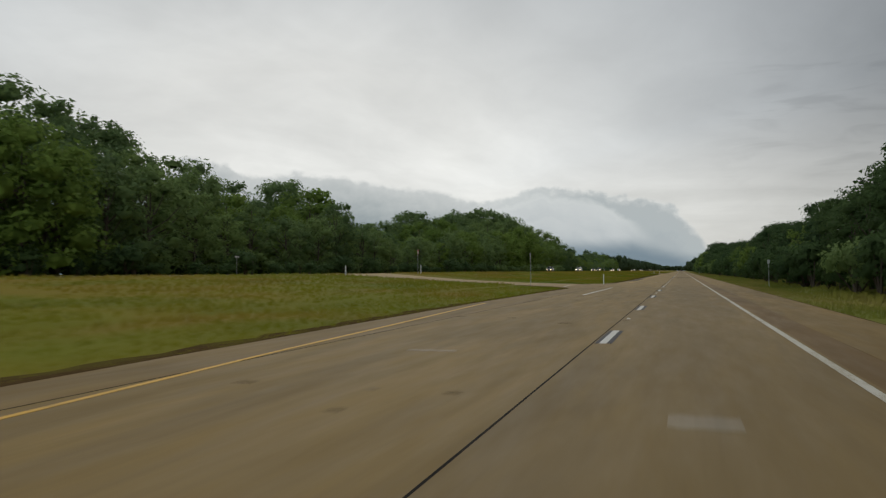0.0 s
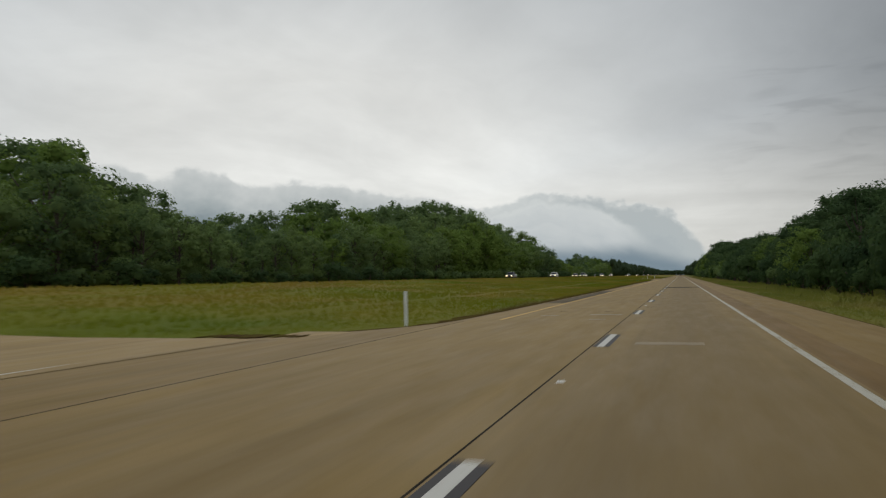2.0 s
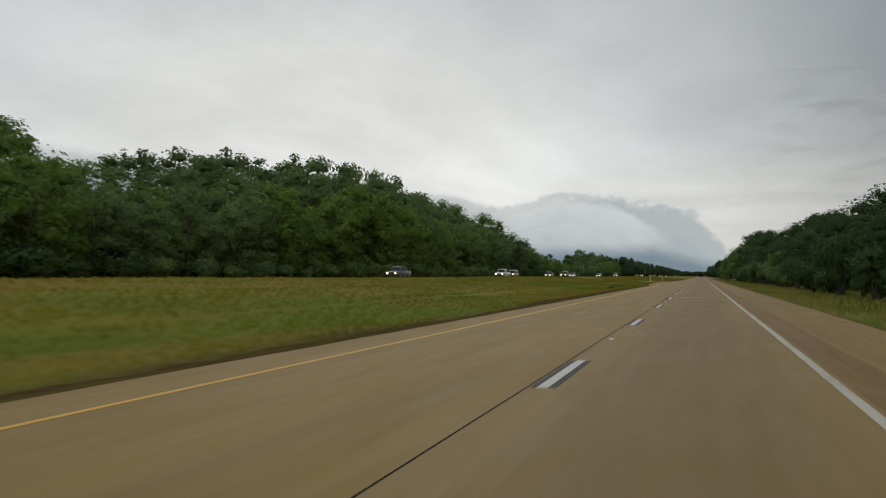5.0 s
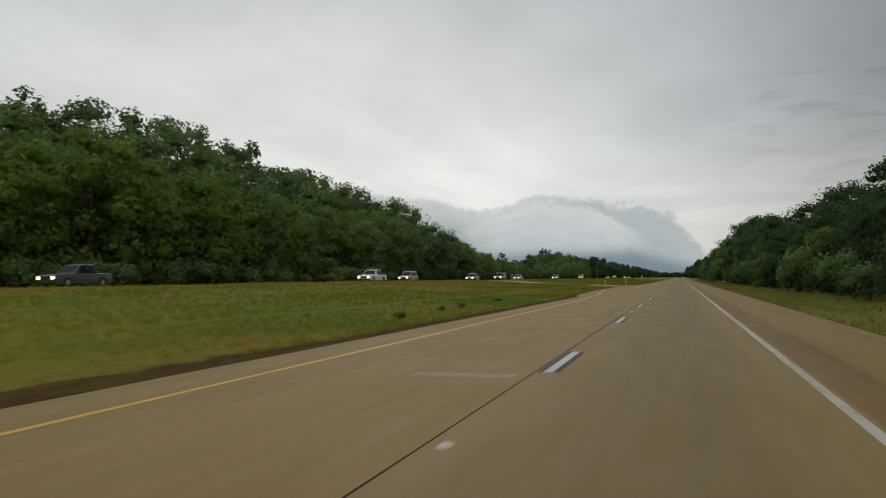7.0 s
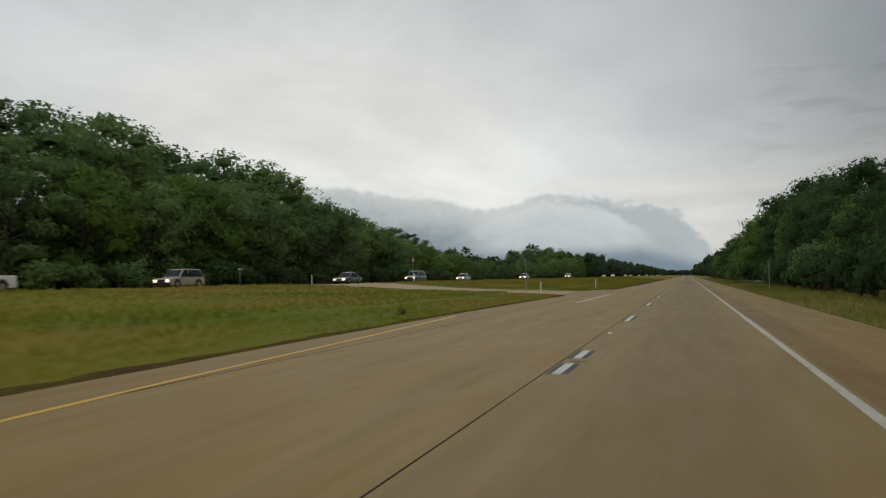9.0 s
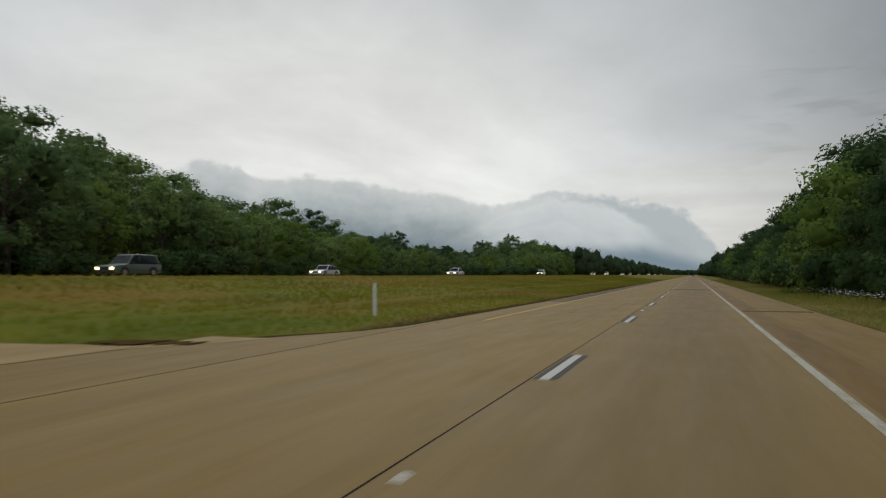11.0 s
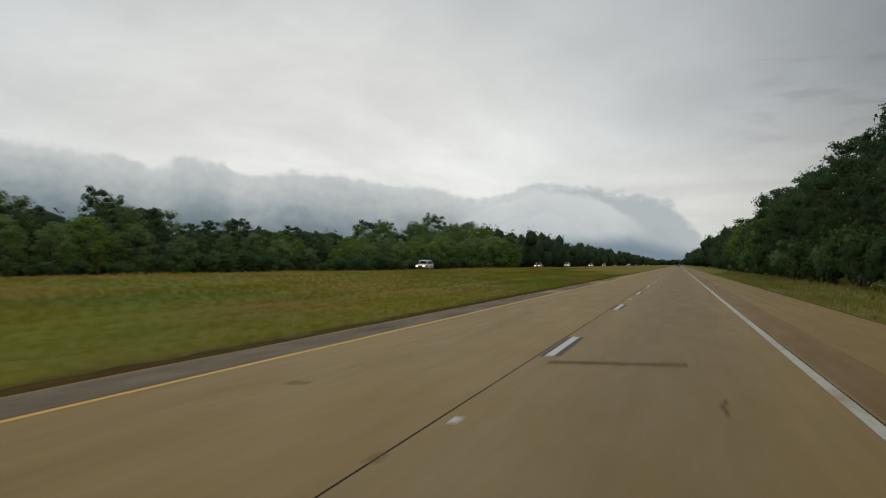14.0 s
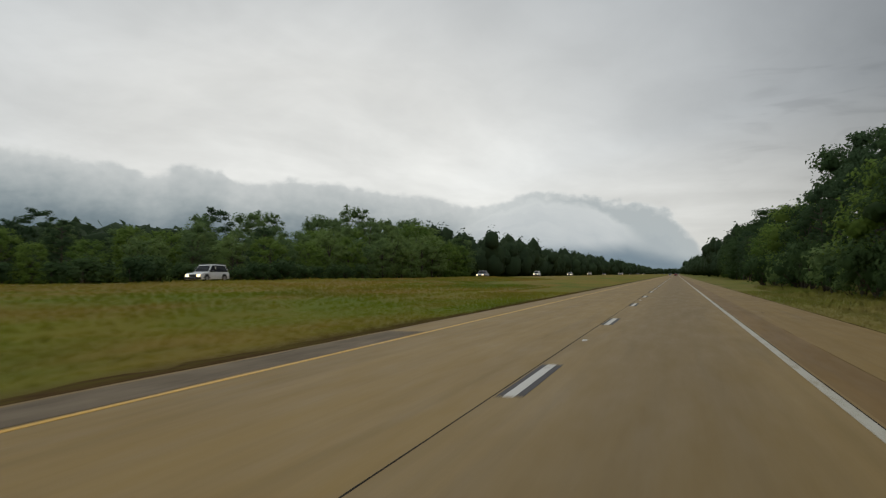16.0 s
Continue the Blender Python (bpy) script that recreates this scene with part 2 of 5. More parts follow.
def paint(name, c, worn, amount):
    ma, gr, bs, pos = material(name, 0.55)
    chips = gr.noise(pos, 9.0, 6, 0.75)
    big = gr.noise(pos, 0.7, 3, 0.6)
    m = gr.math("ADD", chips, gr.math("MULTIPLY", big, 0.5))
    col = gr.mix(gr.span(m, 0.92 - amount, 1.0 - amount), c, worn)
    gr.put(bs.inputs["Base Color"], col)
    return ma


M_WHITE = paint("white_road_paint", (0.50, 0.48, 0.43), (0.34, 0.30, 0.22), 0.08)
M_EDGE = paint("worn_edge_line_paint", (0.43, 0.405, 0.335), (0.27, 0.225, 0.145), 0.15)
M_FAINT = concrete("faint_stain", (0.176, 0.121, 0.056), (0.205, 0.141, 0.066), 0.4)
M_YELLOW = paint("yellow_road_paint", (0.56, 0.32, 0.055), (0.33, 0.21, 0.06), 0.09)
M_BLACK = paint("black_contrast_tape", (0.021, 0.018, 0.019), (0.075, 0.062, 0.050), 0.03)

M_DIRT, gr, bs, pos = material("dark_verge_soil", 0.95, 0.0)
fine = gr.noise(pos, 7.0, 5, 0.7)
tufts = gr.noise(gr.scaled(pos, (1.6, 0.5, 1)), 1.0, 4, 0.6)
col = gr.mix(gr.span(fine, 0.3, 0.7), (0.042, 0.027, 0.013), (0.098, 0.062, 0.028))
gr.put(bs.inputs["Base Color"], gr.mix(gr.span(tufts, 0.42, 0.62, 0, 0.75), col, (0.092, 0.074, 0.020)))
relief(gr, bs, fine, 0.7, 0.04)


def leafy(name, dark, light, accent, scale=0.5):
    """Foliage: tone by tree, by bough and by leaf, partly translucent."""
    ma, gr, bs, pos = material(name, 0.7, 0.03)
    info = gr.t.nodes.new("ShaderNodeObjectInfo")
    geo = gr.t.nodes.new("ShaderNodeNewGeometry")
    clump = gr.noise(pos, scale, 3, 0.6)
    wide = gr.noise(pos, 0.14, 2, 0.5)
    speck = gr.noise(pos, 2.6, 4, 0.65)
    tone = gr.math("ADD", gr.math("MULTIPLY", info.outputs["Random"], 0.8), gr.math("MULTIPLY", gr.span(wide, 0.3, 0.7), 0.35))
    col = gr.mix(tone, dark, light)
    col = gr.mix(gr.span(clump, 0.45, 0.75, 0, 0.6), col, accent)
    col = gr.mix(gr.math("MULTIPLY", geo.outputs["Random Per Island"], 0.18), col, tuple(0.7 * q for q in dark))
    col = gr.mix(gr.span(speck, 0.42, 0.66, 0.0, 0.2), col, tuple(0.5 * q for q in dark))
    gr.put(bs.inputs["Base Color"], col)
    relief(gr, bs, gr.math("ADD", speck, gr.math("MULTIPLY", gr.noise(pos, 0.9, 3, 0.6), 2.0)), 0.25, 0.4)
    thin = gr.t.nodes.new("ShaderNodeBsdfTranslucent")
    gr.put(thin.inputs[0], col)
    mixer = gr.t.nodes.new("ShaderNodeMixShader")
    mixer.inputs[0].default_value = 0.45
    gr.link(bs.outputs[0], mixer.inputs[1])
    gr.link(thin.outputs[0], mixer.inputs[2])
    gr.link(mixer.outputs[0], gr.t.nodes["Material Output"].inputs["Surface"])
    return ma


M_LEAF = leafy("broadleaf_foliage", (0.098, 0.158, 0.072), (0.206, 0.288, 0.088), (0.246, 0.322, 0.086))
M_OAK = leafy("oak_foliage", (0.046, 0.084, 0.037), (0.080, 0.128, 0.044), (0.105, 0.160, 0.046))
M_NEEDLE = leafy("pine_foliage", (0.054, 0.093, 0.047), (0.076, 0.122, 0.052), (0.096, 0.142, 0.055))
M_SHRUB = leafy("shrub_foliage", (0.110, 0.182, 0.040), (0.175, 0.256, 0.052), (0.23, 0.305, 0.065))
M_FARLEAF = leafy("distant_foliage", (0.055, 0.086, 0.045), (0.068, 0.102, 0.05), (0.09, 0.13, 0.05), 0.12)

def grassy(name, shade, varied):
    """Sward: green and olive stretches, straw-coloured towards the far side of the median, dark lush patches; paler and dryer on the outer verge."""
    ma, gr, bs, pos = material(name, 0.8, 0.04)
    geo = gr.t.nodes.new("ShaderNodeNewGeometry")
    at = gr.t.nodes.new("ShaderNodeSeparateXYZ")
    gr.link(pos, at.inputs[0])
    flat = gr.xyz(at.outputs[0], at.outputs[1], 0.0)
    big = gr.noise(flat, 0.035, 4, 0.6)
    mid = gr.noise(gr.scaled(flat, (1.0, 0.30, 1)), 0.22, 3, 0.5)
    lush = gr.noise(gr.scaled(flat, (1.0, 0.4, 1)), 0.14, 4, 0.55)
    verge = gr.span(at.outputs[0], 5.0, 6.0)
    tone = lambda c: tuple(shade * q for q in c)
    green = gr.mix(verge, tone((0.112, 0.146, 0.008)), tone((0.115, 0.140, 0.018)))
    olive = gr.mix(verge, tone((0.180, 0.157, 0.014)), tone((0.165, 0.158, 0.028)))
    straw = gr.mix(verge, tone((0.225, 0.138, 0.026)), tone((0.235, 0.180, 0.055)))
    dark = gr.mix(verge, tone((0.082, 0.115, 0.008)), tone((0.090, 0.115, 0.016)))
    col = gr.mix(gr.span(big, 0.34, 0.56), green, olive)
    dry = gr.math("ADD", mid, gr.math("ADD", gr.math("ADD", gr.span(at.outputs[0], -15.0, -31.0, -0.02, 0.11), gr.span(at.outputs[1], 230.0, 380.0, -0.06, 0.02)), gr.math("MULTIPLY", gr.span(at.outputs[0], 12.0, 6.5, -0.06, 0.08), verge)))
    col = gr.mix(gr.span(dry, 0.42, 0.68, 0, 0.75), col, straw)
    col = gr.mix(gr.span(lush, 0.50, 0.68, 0, 0.6), col, dark)
    # dead brown thatch where the median meets the pavement
    thatch = gr.math("MULTIPLY", gr.span(gr.math("ADD", at.outputs[0], gr.math("MULTIPLY", gr.math("SUBTRACT", mid, 0.5), 1.6)), -6.7, -5.7, 0, 0.85, True), gr.span(at.outputs[0], 5.0, 4.0))
    col = gr.mix(thatch, col, tone((0.080, 0.055, 0.019)))
    col = gr.mix(gr.math("MULTIPLY", geo.outputs["Random Per Island"], varied), col, dark)
    gr.put(bs.inputs["Base Color"], col)
    return ma, gr, bs, flat


M_GRASS = grassy("grass_blades", 0.91, 0.07)[0]
M_GROUND, gr, bs, pos = grassy("grassy_earth", 0.86, 0.0)
relief(gr, bs, gr.noise(pos, 5.0, 5, 0.7), 0.5, 0.06)

M_BARK, gr, bs, pos = material("bark", 0.9)
fine = gr.noise(gr.scaled(pos, (6, 6, 1.2)), 2.0, 5, 0.7)
gr.put(bs.inputs["Base Color"], gr.mix(fine, (0.045, 0.036, 0.027), (0.14, 0.115, 0.09)))
relief(gr, bs, fine, 0.6, 0.03)


def plain(name, c, rough=0.5, metal=0.0, grime=0.25):
    ma, gr, bs, pos = material(name, rough, 0.5)
    d = gr.noise(pos, 5.0, 5, 0.7)
    gr.put(bs.inputs["Base Color"], gr.mix(gr.span(d, 0.45, 0.8, 0, grime), c, tuple(0.4 * q + 0.02 for q in c)))
    bs.inputs["Metallic"].default_value = metal
    return ma


def car_paint(name, c):
    ma, gr, bs, pos = material(name, 0.32, 0.5)
    d = gr.noise(pos, 3.0, 5, 0.7)
    gr.put(bs.inputs["Base Color"], gr.mix(gr.span(d, 0.45, 0.85, 0, 0.3), c, (0.13, 0.115, 0.09)))
    socket(bs, "Coat Weight").default_value = 0.6
    return ma


M_POST = plain("white_plastic_post", (0.72, 0.72, 0.69), 0.5)
M_PETAL = plain("white_petals", (0.70, 0.71, 0.66), 0.7)
M_STEEL = plain("galvanised_steel", (0.34, 0.35, 0.35), 0.5, 0.6)
M_SIGNBACK = plain("bare_aluminium_sign_back", (0.55, 0.56, 0.56), 0.45, 0.3)
M_RED = plain("red_reflective_sheet", (0.42, 0.03, 0.03), 0.45)
M_SIGNWHITE = plain("white_reflective_sheet", (0.75, 0.74, 0.72), 0.45)
M_WOOD = plain("weathered_wood_post", (0.36, 0.33, 0.28), 0.85)
M_REFLECT = plain("ceramic_marker", (0.62, 0.60, 0.55), 0.35)
M_RUBBER = plain("tyre_rubber", (0.02, 0.02, 0.02), 0.85)
M_RIM = plain("wheel_alloy", (0.45, 0.45, 0.46), 0.35, 0.8)
M_GLASS = plain("tinted_car_glass", (0.018, 0.022, 0.025), 0.06, 0.0, 0.1)
M_TRIM = plain("black_car_trim", (0.025, 0.025, 0.027), 0.5)
M_LAMP, gr, bs, pos = material("lit_headlamp", 0.2)
bs.inputs["Base Color"].default_value = (0.9, 0.8, 0.6, 1)
bs.inputs["Emission Color"].default_value = (1.0, 0.74, 0.34, 1)
bs.inputs["Emission Strength"].default_value = 3.5
M_TAIL, gr, bs, pos = material("lit_tail_lamp", 0.3)
bs.inputs["Base Color"].default_value = (0.4, 0.02, 0.02, 1)
bs.inputs["Emission Color"].default_value = (1.0, 0.10, 0.05, 1)
bs.inputs["Emission Strength"].default_value = 0.8


# ---- building helpers ----
def mesh_of(name, verts, faces, mat, smooth=False):
    me = bpy.data.meshes.new(name)
    me.from_pydata([tuple(v) for v in verts], [], [tuple(f) for f in faces])
    me.materials.append(mat)
    if smooth:
        me.polygons.foreach_set("use_smooth", [True] * len(me.polygons))
    me.update()
    return me


def part(name, me, parent=None, label=""):
    ob = new(name, me)
    if parent is not None:
        ob.parent = parent
    return tagged(ob, label)


def from_bm(name, bm, mat, smooth=False):
    me = bpy.data.meshes.new(name)
    bm.normal_update()
    bm.to_mesh(me)
    bm.free()
    me.materials.append(mat)
    if smooth:
        me.polygons.foreach_set("use_smooth", [True] * len(me.polygons))
    return me


def box_bm(x0, x1, y0, y1, z0, z1, bevel=0.0, bm=None):
    own = bm or bmesh.new()
    r = bmesh.ops.create_cube(own, size=1.0, matrix=Matrix.LocRotScale(
        ((x0 + x1) / 2, (y0 + y1) / 2, (z0 + z1) / 2), None, (x1 - x0, y1 - y0, z1 - z0)))
    if bevel:
        es = list({e for v in r["verts"] for e in v.link_edges})
        bmesh.ops.bevel(own, geom=es, offset=bevel, segments=2, affect="EDGES", profile=0.6)
    return own


def ribbon(name, stations, left, right, z, thick, mat, label="", ragged=0.0, zfun=None, parent=None):
    """A slab along y whose two edges follow functions of y; it has a real thickness."""
    vs, fs = [], []
    rnd = random.Random(7)
    for y in stations:
        a, b = left(y) + rnd.uniform(-ragged, ragged), right(y) + rnd.uniform(-ragged, ragged) * 0.3
        za, zb = (zfun(a, y), zfun(b, y)) if zfun else (z, z)
        vs += [(a, y, za - thick), (a, y, za), (b, y, zb), (b, y, zb - thick)]
    n = len(stations)
    for i in range(n - 1):
        k = 4 * i
        for j in range(3):
            fs.append((k + j, k + j + 1, k + j + 5, k + j + 4)[::-1])
    fs += [(0, 1, 2, 3), tuple(4 * (n - 1) + j for j in (3, 2, 1, 0))]
    ob = part(name, mesh_of(name, vs, fs, mat), parent)
    return tagged(ob, label, "road", kind="structure") if parent is None else ob


def ys(a, b, step):
    n = max(2, int(round((b - a) / step)) + 1)
    return [a + (b - a) * i / (n - 1) for i in range(n)]


def lerp(table, v):
    return float(np.interp(v, [p[0] for p in table], [p[1] for p in table]))


# ---- the lie of the land ----
CROSSINGS = (0.0, 269.0)
START, END = -60.0, 2600.0
PROFILE = ((-400, 1.4), (-90, 1.3), (-60, 1.0), (-49, 0.95), (-46, 1.18), (-34, 1.18), (-30, 1.12), (-26, 0.92), (-20, 0.52),
           (-14, 0.2), (-10, 0.05), (-8, -0.02), (-5, -0.06), (6, -0.06), (7, -0.04), (9, -0.22), (12, -0.15), (20, 0.1), (60, 0.6), (400, 1.2))
# left edge of our carriageway near a crossing, measured from its own zero
MOUTH = ((-90, -5.2), (-40, -5.2), (-16.5, -5.3), (-13, -5.95), (-8, -6.3), (0, -6.6), (6, -6.8), (16, -7.0), (38, -6.97), (41, -6.86), (44, -6.85), (46, -7.2), (47.6, -7.65), (48.5, -8.1),
         (60.5, -9.2), (61.7, -8.2), (63, -7.5), (65, -6.6), (66.5, -5.8), (68.7, -5.25), (75, -5.2), (95, -5.2))
# the two edges of the paved crossing, from our side to the far side (x, y)
NEAR_EDGE = ((-8.0, 48.6), (-9.5, 49.2), (-12, 49.7), (-16, 49.8), (-20, 49.5), (-27, 48.6), (-31, 46.2), (-34, 41.0), (-35.4, 36.0))
FAR_EDGE = ((-8.0, 62.3), (-9.5, 61.3), (-12, 60.2), (-16, 59.5), (-20, 59.4), (-24.5, 60.8), (-27, 62.8), (-31, 66.5), (-34, 71.0), (-35.4, 78.0))


def edge_left(y):
    v = -5.2
    for c in CROSSINGS:
        v = min(v, lerp(MOUTH, y - c))
    return v


def crossing_span(x):
    """The stretch of y that a paved crossing takes up at x."""
    if not -35.4 <= x <= -8.0:
        return None
    near = float(np.interp(-x, [-p[0] for p in NEAR_EDGE], [p[1] for p in NEAR_EDGE]))
    far = float(np.interp(-x, [-p[0] for p in FAR_EDGE], [p[1] for p in FAR_EDGE]))
    return near, far


def bare(x, y, gap=0.0):
    """Whether pavement covers this place."""
    if edge_left(y) - gap < x < 6.35 + gap or -46.2 - gap < x < -34.6 + gap:
        return True
    s = crossing_span(x)
    if s:
        for c in CROSSINGS:
            if s[0] - gap < y - c < s[1] + gap:
                return True
    return False


def base(x):
    return lerp(PROFILE, x)


def land(x, y):
    z = base(x)
    if bare(x, y, 1.2):
        return z - 0.05
    hump = 0.13 * noise.noise(Vector((x * 0.08, y * 0.03, 3.0))) + 0.07 * noise.noise(Vector((x * 0.3, y * 0.16, 9.0)))
    if -32 < x < -12:
        hump += 0.14
    return z + hump * (0.35 if -9.5 < x < 12 else 1.0)


def ground():
    xs = [-2200, -1200, -600, -300, -160, -110, -90, -75, -60, -54, -49, -46.6] + [-46 + i for i in range(0, 12)] + \
        [-34.4, -33] + [-32 + i for i in range(0, 22)] + [-9.6, -9.2, -8.6, -8, -7.5, -7, -6.5, -6, -5.6, -5.2, -5, 6, 6.4, 7, 8, 9, 10, 11, 12, 14, 17, 20, 30, 60, 150, 400, 1200, 2200]
    st = ys(START - 40, 620, 1.5) + ys(630, 1200, 12) + ys(1230, END, 60) + [3200, 4200]
    vs = [(x, y, land(x, y)) for y in st for x in xs]
    w = len(xs)
    fs = [(r * w + c, r * w + c + 1, (r + 1) * w + c + 1, (r + 1) * w + c) for r in range(len(st) - 1) for c in range(w - 1)]
    ob = new("ground", mesh_of("ground", vs, fs, M_GROUND, True))
    return tagged(ob, "rough grassy earth of the median and verges", "ground", kind="structure")


ground()

# ---- the carriageways ----
LONG = ys(START, 620, 2.0) + ys(640, END, 40)
right_lane = ribbon("road_right_lane", LONG, lambda y: 0.004, lambda y: 3.78, 0.0, 0.2, M_RIGHT, "grey-brown worn concrete driving lane")
left_lane = ribbon("road_left_lane", LONG, lambda y: -4.95, lambda y: -0.004, 0.0, 0.2, M_LEFT, "tan concrete passing lane")


def joint_half(y, k):
    """The seal is broad at first and thins to a chipped crack further on."""
    return lerp(((0, 0.014), (70, 0.012), (150, 0.012), (300, 0.010), (480, 0.010)), y) * (1.0 + 0.55 * noise.noise(Vector((y * 0.9, k, 0.0))))


ribbon("joint_seal", LONG, lambda y: -joint_half(y, 1.0), lambda y: joint_half(y, 9.0), 0.0012, 0.1, M_SEAL, "black sealed joint between the concrete lanes")
ribbon("road_right_shoulder", LONG, lambda y: 4.46, lambda y: 6.35, -0.004, 0.2, M_SHOULDER, "tan concrete shoulder", 0.02)
ribbon("road_rumble_strip", LONG, lambda y: 3.78, lambda y: 4.46, -0.002, 0.2, M_BROWN, "brownish strip of shoulder beside the edge line")
ribbon("road_left_shoulder", LONG, edge_left, lambda y: -4.97, -0.004, 0.2, M_SHOULDER, "dusty concrete inner shoulder", 0.03)
ribbon("shoulder_joint", ys(-60, 69, 2), lambda y: -4.979 + 0.004 * noise.noise(Vector((y, 2.0, 0.0))), lambda y: -4.961, 0.001, 0.05, M_SEAL, "dark shoulder joint")
ribbon("shoulder_joint", ys(236, 340, 2), lambda y: -4.979 + 0.004 * noise.noise(Vector((y, 2.0, 0.0))), lambda y: -4.961, 0.001, 0.05, M_SEAL, "dark shoulder joint")
ribbon("shoulder_joint", ys(396, 520, 0.8), lambda y: 3.722, lambda y: 3.738 + 0.012 * noise.noise(Vector((y * 0.5, 8.0, 0.0))), 0.001, 0.05, M_SEAL, "dark open joint along the edge line")
for a, b in ((84.8, 115.4), (357, 412), (413, 454), (458, 476), (484, 497)):
    ribbon("shoulder_asphalt", ys(a, b, 0.7), lambda y: -5.06, lambda y: -4.06 - 0.06 * noise.noise(Vector((y * 0.4, 1, 2))), 0.004, 0.03, M_OLDASPHALT if a < 300 else M_PALEASPHALT,
           "dark asphalt repair along the inner shoulder", 0.03)
# soil along both pavement edges
def soil_width(y):
    return lerp(((168, 0.85), (178, 1.5), (200, 1.4), (214, 1.0), (246, 0.85)), y)


ribbon("verge_soil", ys(START, 620, 0.8), lambda y: edge_left(y) - soil_width(y) + 0.25 * noise.noise(Vector((y * 0.16, 3.0, 0.0))), lambda y: edge_left(y) + 0.05, 0.0, 0.1, M_DIRT, "dark bare soil along the pavement edge", 0.2,
       lambda x, y: -0.012 if x > edge_left(y) - 0.2 else land(x, y) + 0.03)
ribbon("verge_soil", ys(START, 620, 0.8), lambda y: 6.3, lambda y: 6.44, 0.0, 0.1, M_DIRT, "dark bare soil along the pavement edge", 0.04, lambda x, y: -0.014)


ribbon("opposite_road", ys(START, 620, 10) + ys(640, END, 40), lambda y: -46.0, lambda y: -34.8, 1.22, 0.25, M_CROSS, "pale concrete of the opposite carriageway")
for x in (-45.0, -36.0):
    ribbon("opposite_edge_line", ys(START, END, 40), lambda y, x=x: x - 0.06, lambda y, x=x: x + 0.06, 1.226, 0.01, M_WHITE if x < -40 else M_YELLOW, "painted edge line of the opposite road")


def crossing(c):
    """Paved crossing through the median, wide at both mouths."""
    xs = [-8.0 - 0.5 * i for i in range(55)] + [-35.4]
    vs, fs = [], []
    for x in xs:
        a, b = crossing_span(max(x, -35.4))
        for k in range(9):
            y = c + a + (b - a) * k / 8
            vs.append((x, y, max(base(x), 0.0) + 0.035 - (0.03 if x > -9 else 0)))
    for i in range(len(xs) - 1):
        for k in range(8):
            q = i * 9 + k
            fs.append((q, q + 1, q + 10, q + 9))
    n = len(vs)
    rim = [i * 9 for i in range(len(xs))], [i * 9 + 8 for i in range(len(xs))]
    for s, line in enumerate(rim):
        low = len(vs)
        vs += [(vs[i][0], vs[i][1], vs[i][2] - 0.22) for i in line]
        for j in range(len(line) - 1):
            f = (line[j], line[j + 1], low + j + 1, low + j)
            fs.append(f if s == 0 else f[::-1])
    ob = new("crossing", mesh_of("crossing", vs, fs, M_CROSS))
    tagged(ob, "tan concrete crossing through the grassy median", "road", kind="structure")
    # the small apron that joins it to the shoulder
    ribbon("crossing_apron", ys(c + 47.5, c + 64.5, 0.5), lambda y: -8.2 + 0.0 * y, lambda y: max(edge_left(y) - 0.05, -8.3) + 0.3, -0.002, 0.15, M_CROSS, "concrete mouth of the crossing")


for c in CROSSINGS:
    crossing(c)

# ---- markings ----
WAY = ys(START, 620, 1.0) + ys(640, END, 40)


def wander(y, k):
    return 0.012 * noise.noise(Vector((y * 0.12, k, 5.0)))


edge_line = ribbon("edge_line", WAY, lambda y: 3.588 + wander(y, 1), lambda y: 3.715 + wander(y, 2), 0.0035, 0.004, M_EDGE, "worn white edge line")


def yellow(y):
    v = -3.94
    for c in CROSSINGS:
        v = min(v, lerp(((-26, -3.94), (-9, -4.56), (-2.5, -5.16), (4, -5.6), (10.5, -6.1), (20, -6.8), (26, -3.94)), y - c))
    return v


def yellow_half(y):
    return lerp(((130, 0.052), (180, 0.064), (290, 0.064), (350, 0.052)), y)


for a, b in ((START, 17), (69.9, 284), (341, 620)):
    ribbon("yellow_line", ys(a, b, 0.8), lambda y: yellow(y) - yellow_half(y) + wander(y, 7), lambda y: yellow(y) + yellow_half(y) + wander(y, 8), 0.0035, 0.004, M_YELLOW, "faded yellow line of the inner edge")
ribbon("yellow_line", ys(620, END, 40), lambda y: -3.995, lambda y: -3.885, 0.0035, 0.004, M_YELLOW, "faded yellow line of the inner edge")
for c in CROSSINGS:
    for a, b in ((28.2, 31.3), (31.5, 36.3), (36.5, 44.3), (44.9, 46.3)):
        ribbon("turn_lane_line", ys(c + a, c + b, 0.6), lambda y: -3.815 + wander(y, 3), lambda y: -3.665 + wander(y, 4), 0.0035, 0.004, M_WHITE, "white line of the turning bay")
    ribbon("crossing_line", ys(c + 49.8, c + 57.0, 0.6), lambda y: -8.28 - 0.055 * (y - c - 50), lambda y: -8.14 - 0.055 * (y - c - 50), 0.0065, 0.004, M_WHITE, "white line across the mouth of the crossing")

stripe_mesh = from_bm("lane_dash", box_bm(-0.068, 0.068, 0, 3.05, 0.0, 0.005), M_WHITE)
tape_left = from_bm("contrast_border", box_bm(-0.150, -0.069, 0, 3.05, 0.0, 0.004), M_BLACK)
tape_right = from_bm("contrast_border", box_bm(0.069, 0.165, 0.03, 3.02, 0.0, 0.004), M_BLACK)


def lane_dash(y, length=1.0):
    d = part("lane_dash", stripe_mesh, right_lane)
    d.location, d.scale = (0.19, y, 0.0), (1, length, 1)
    for tape in (tape_left, tape_right):
        part("contrast_border", tape, d, "black border of a lane dash")


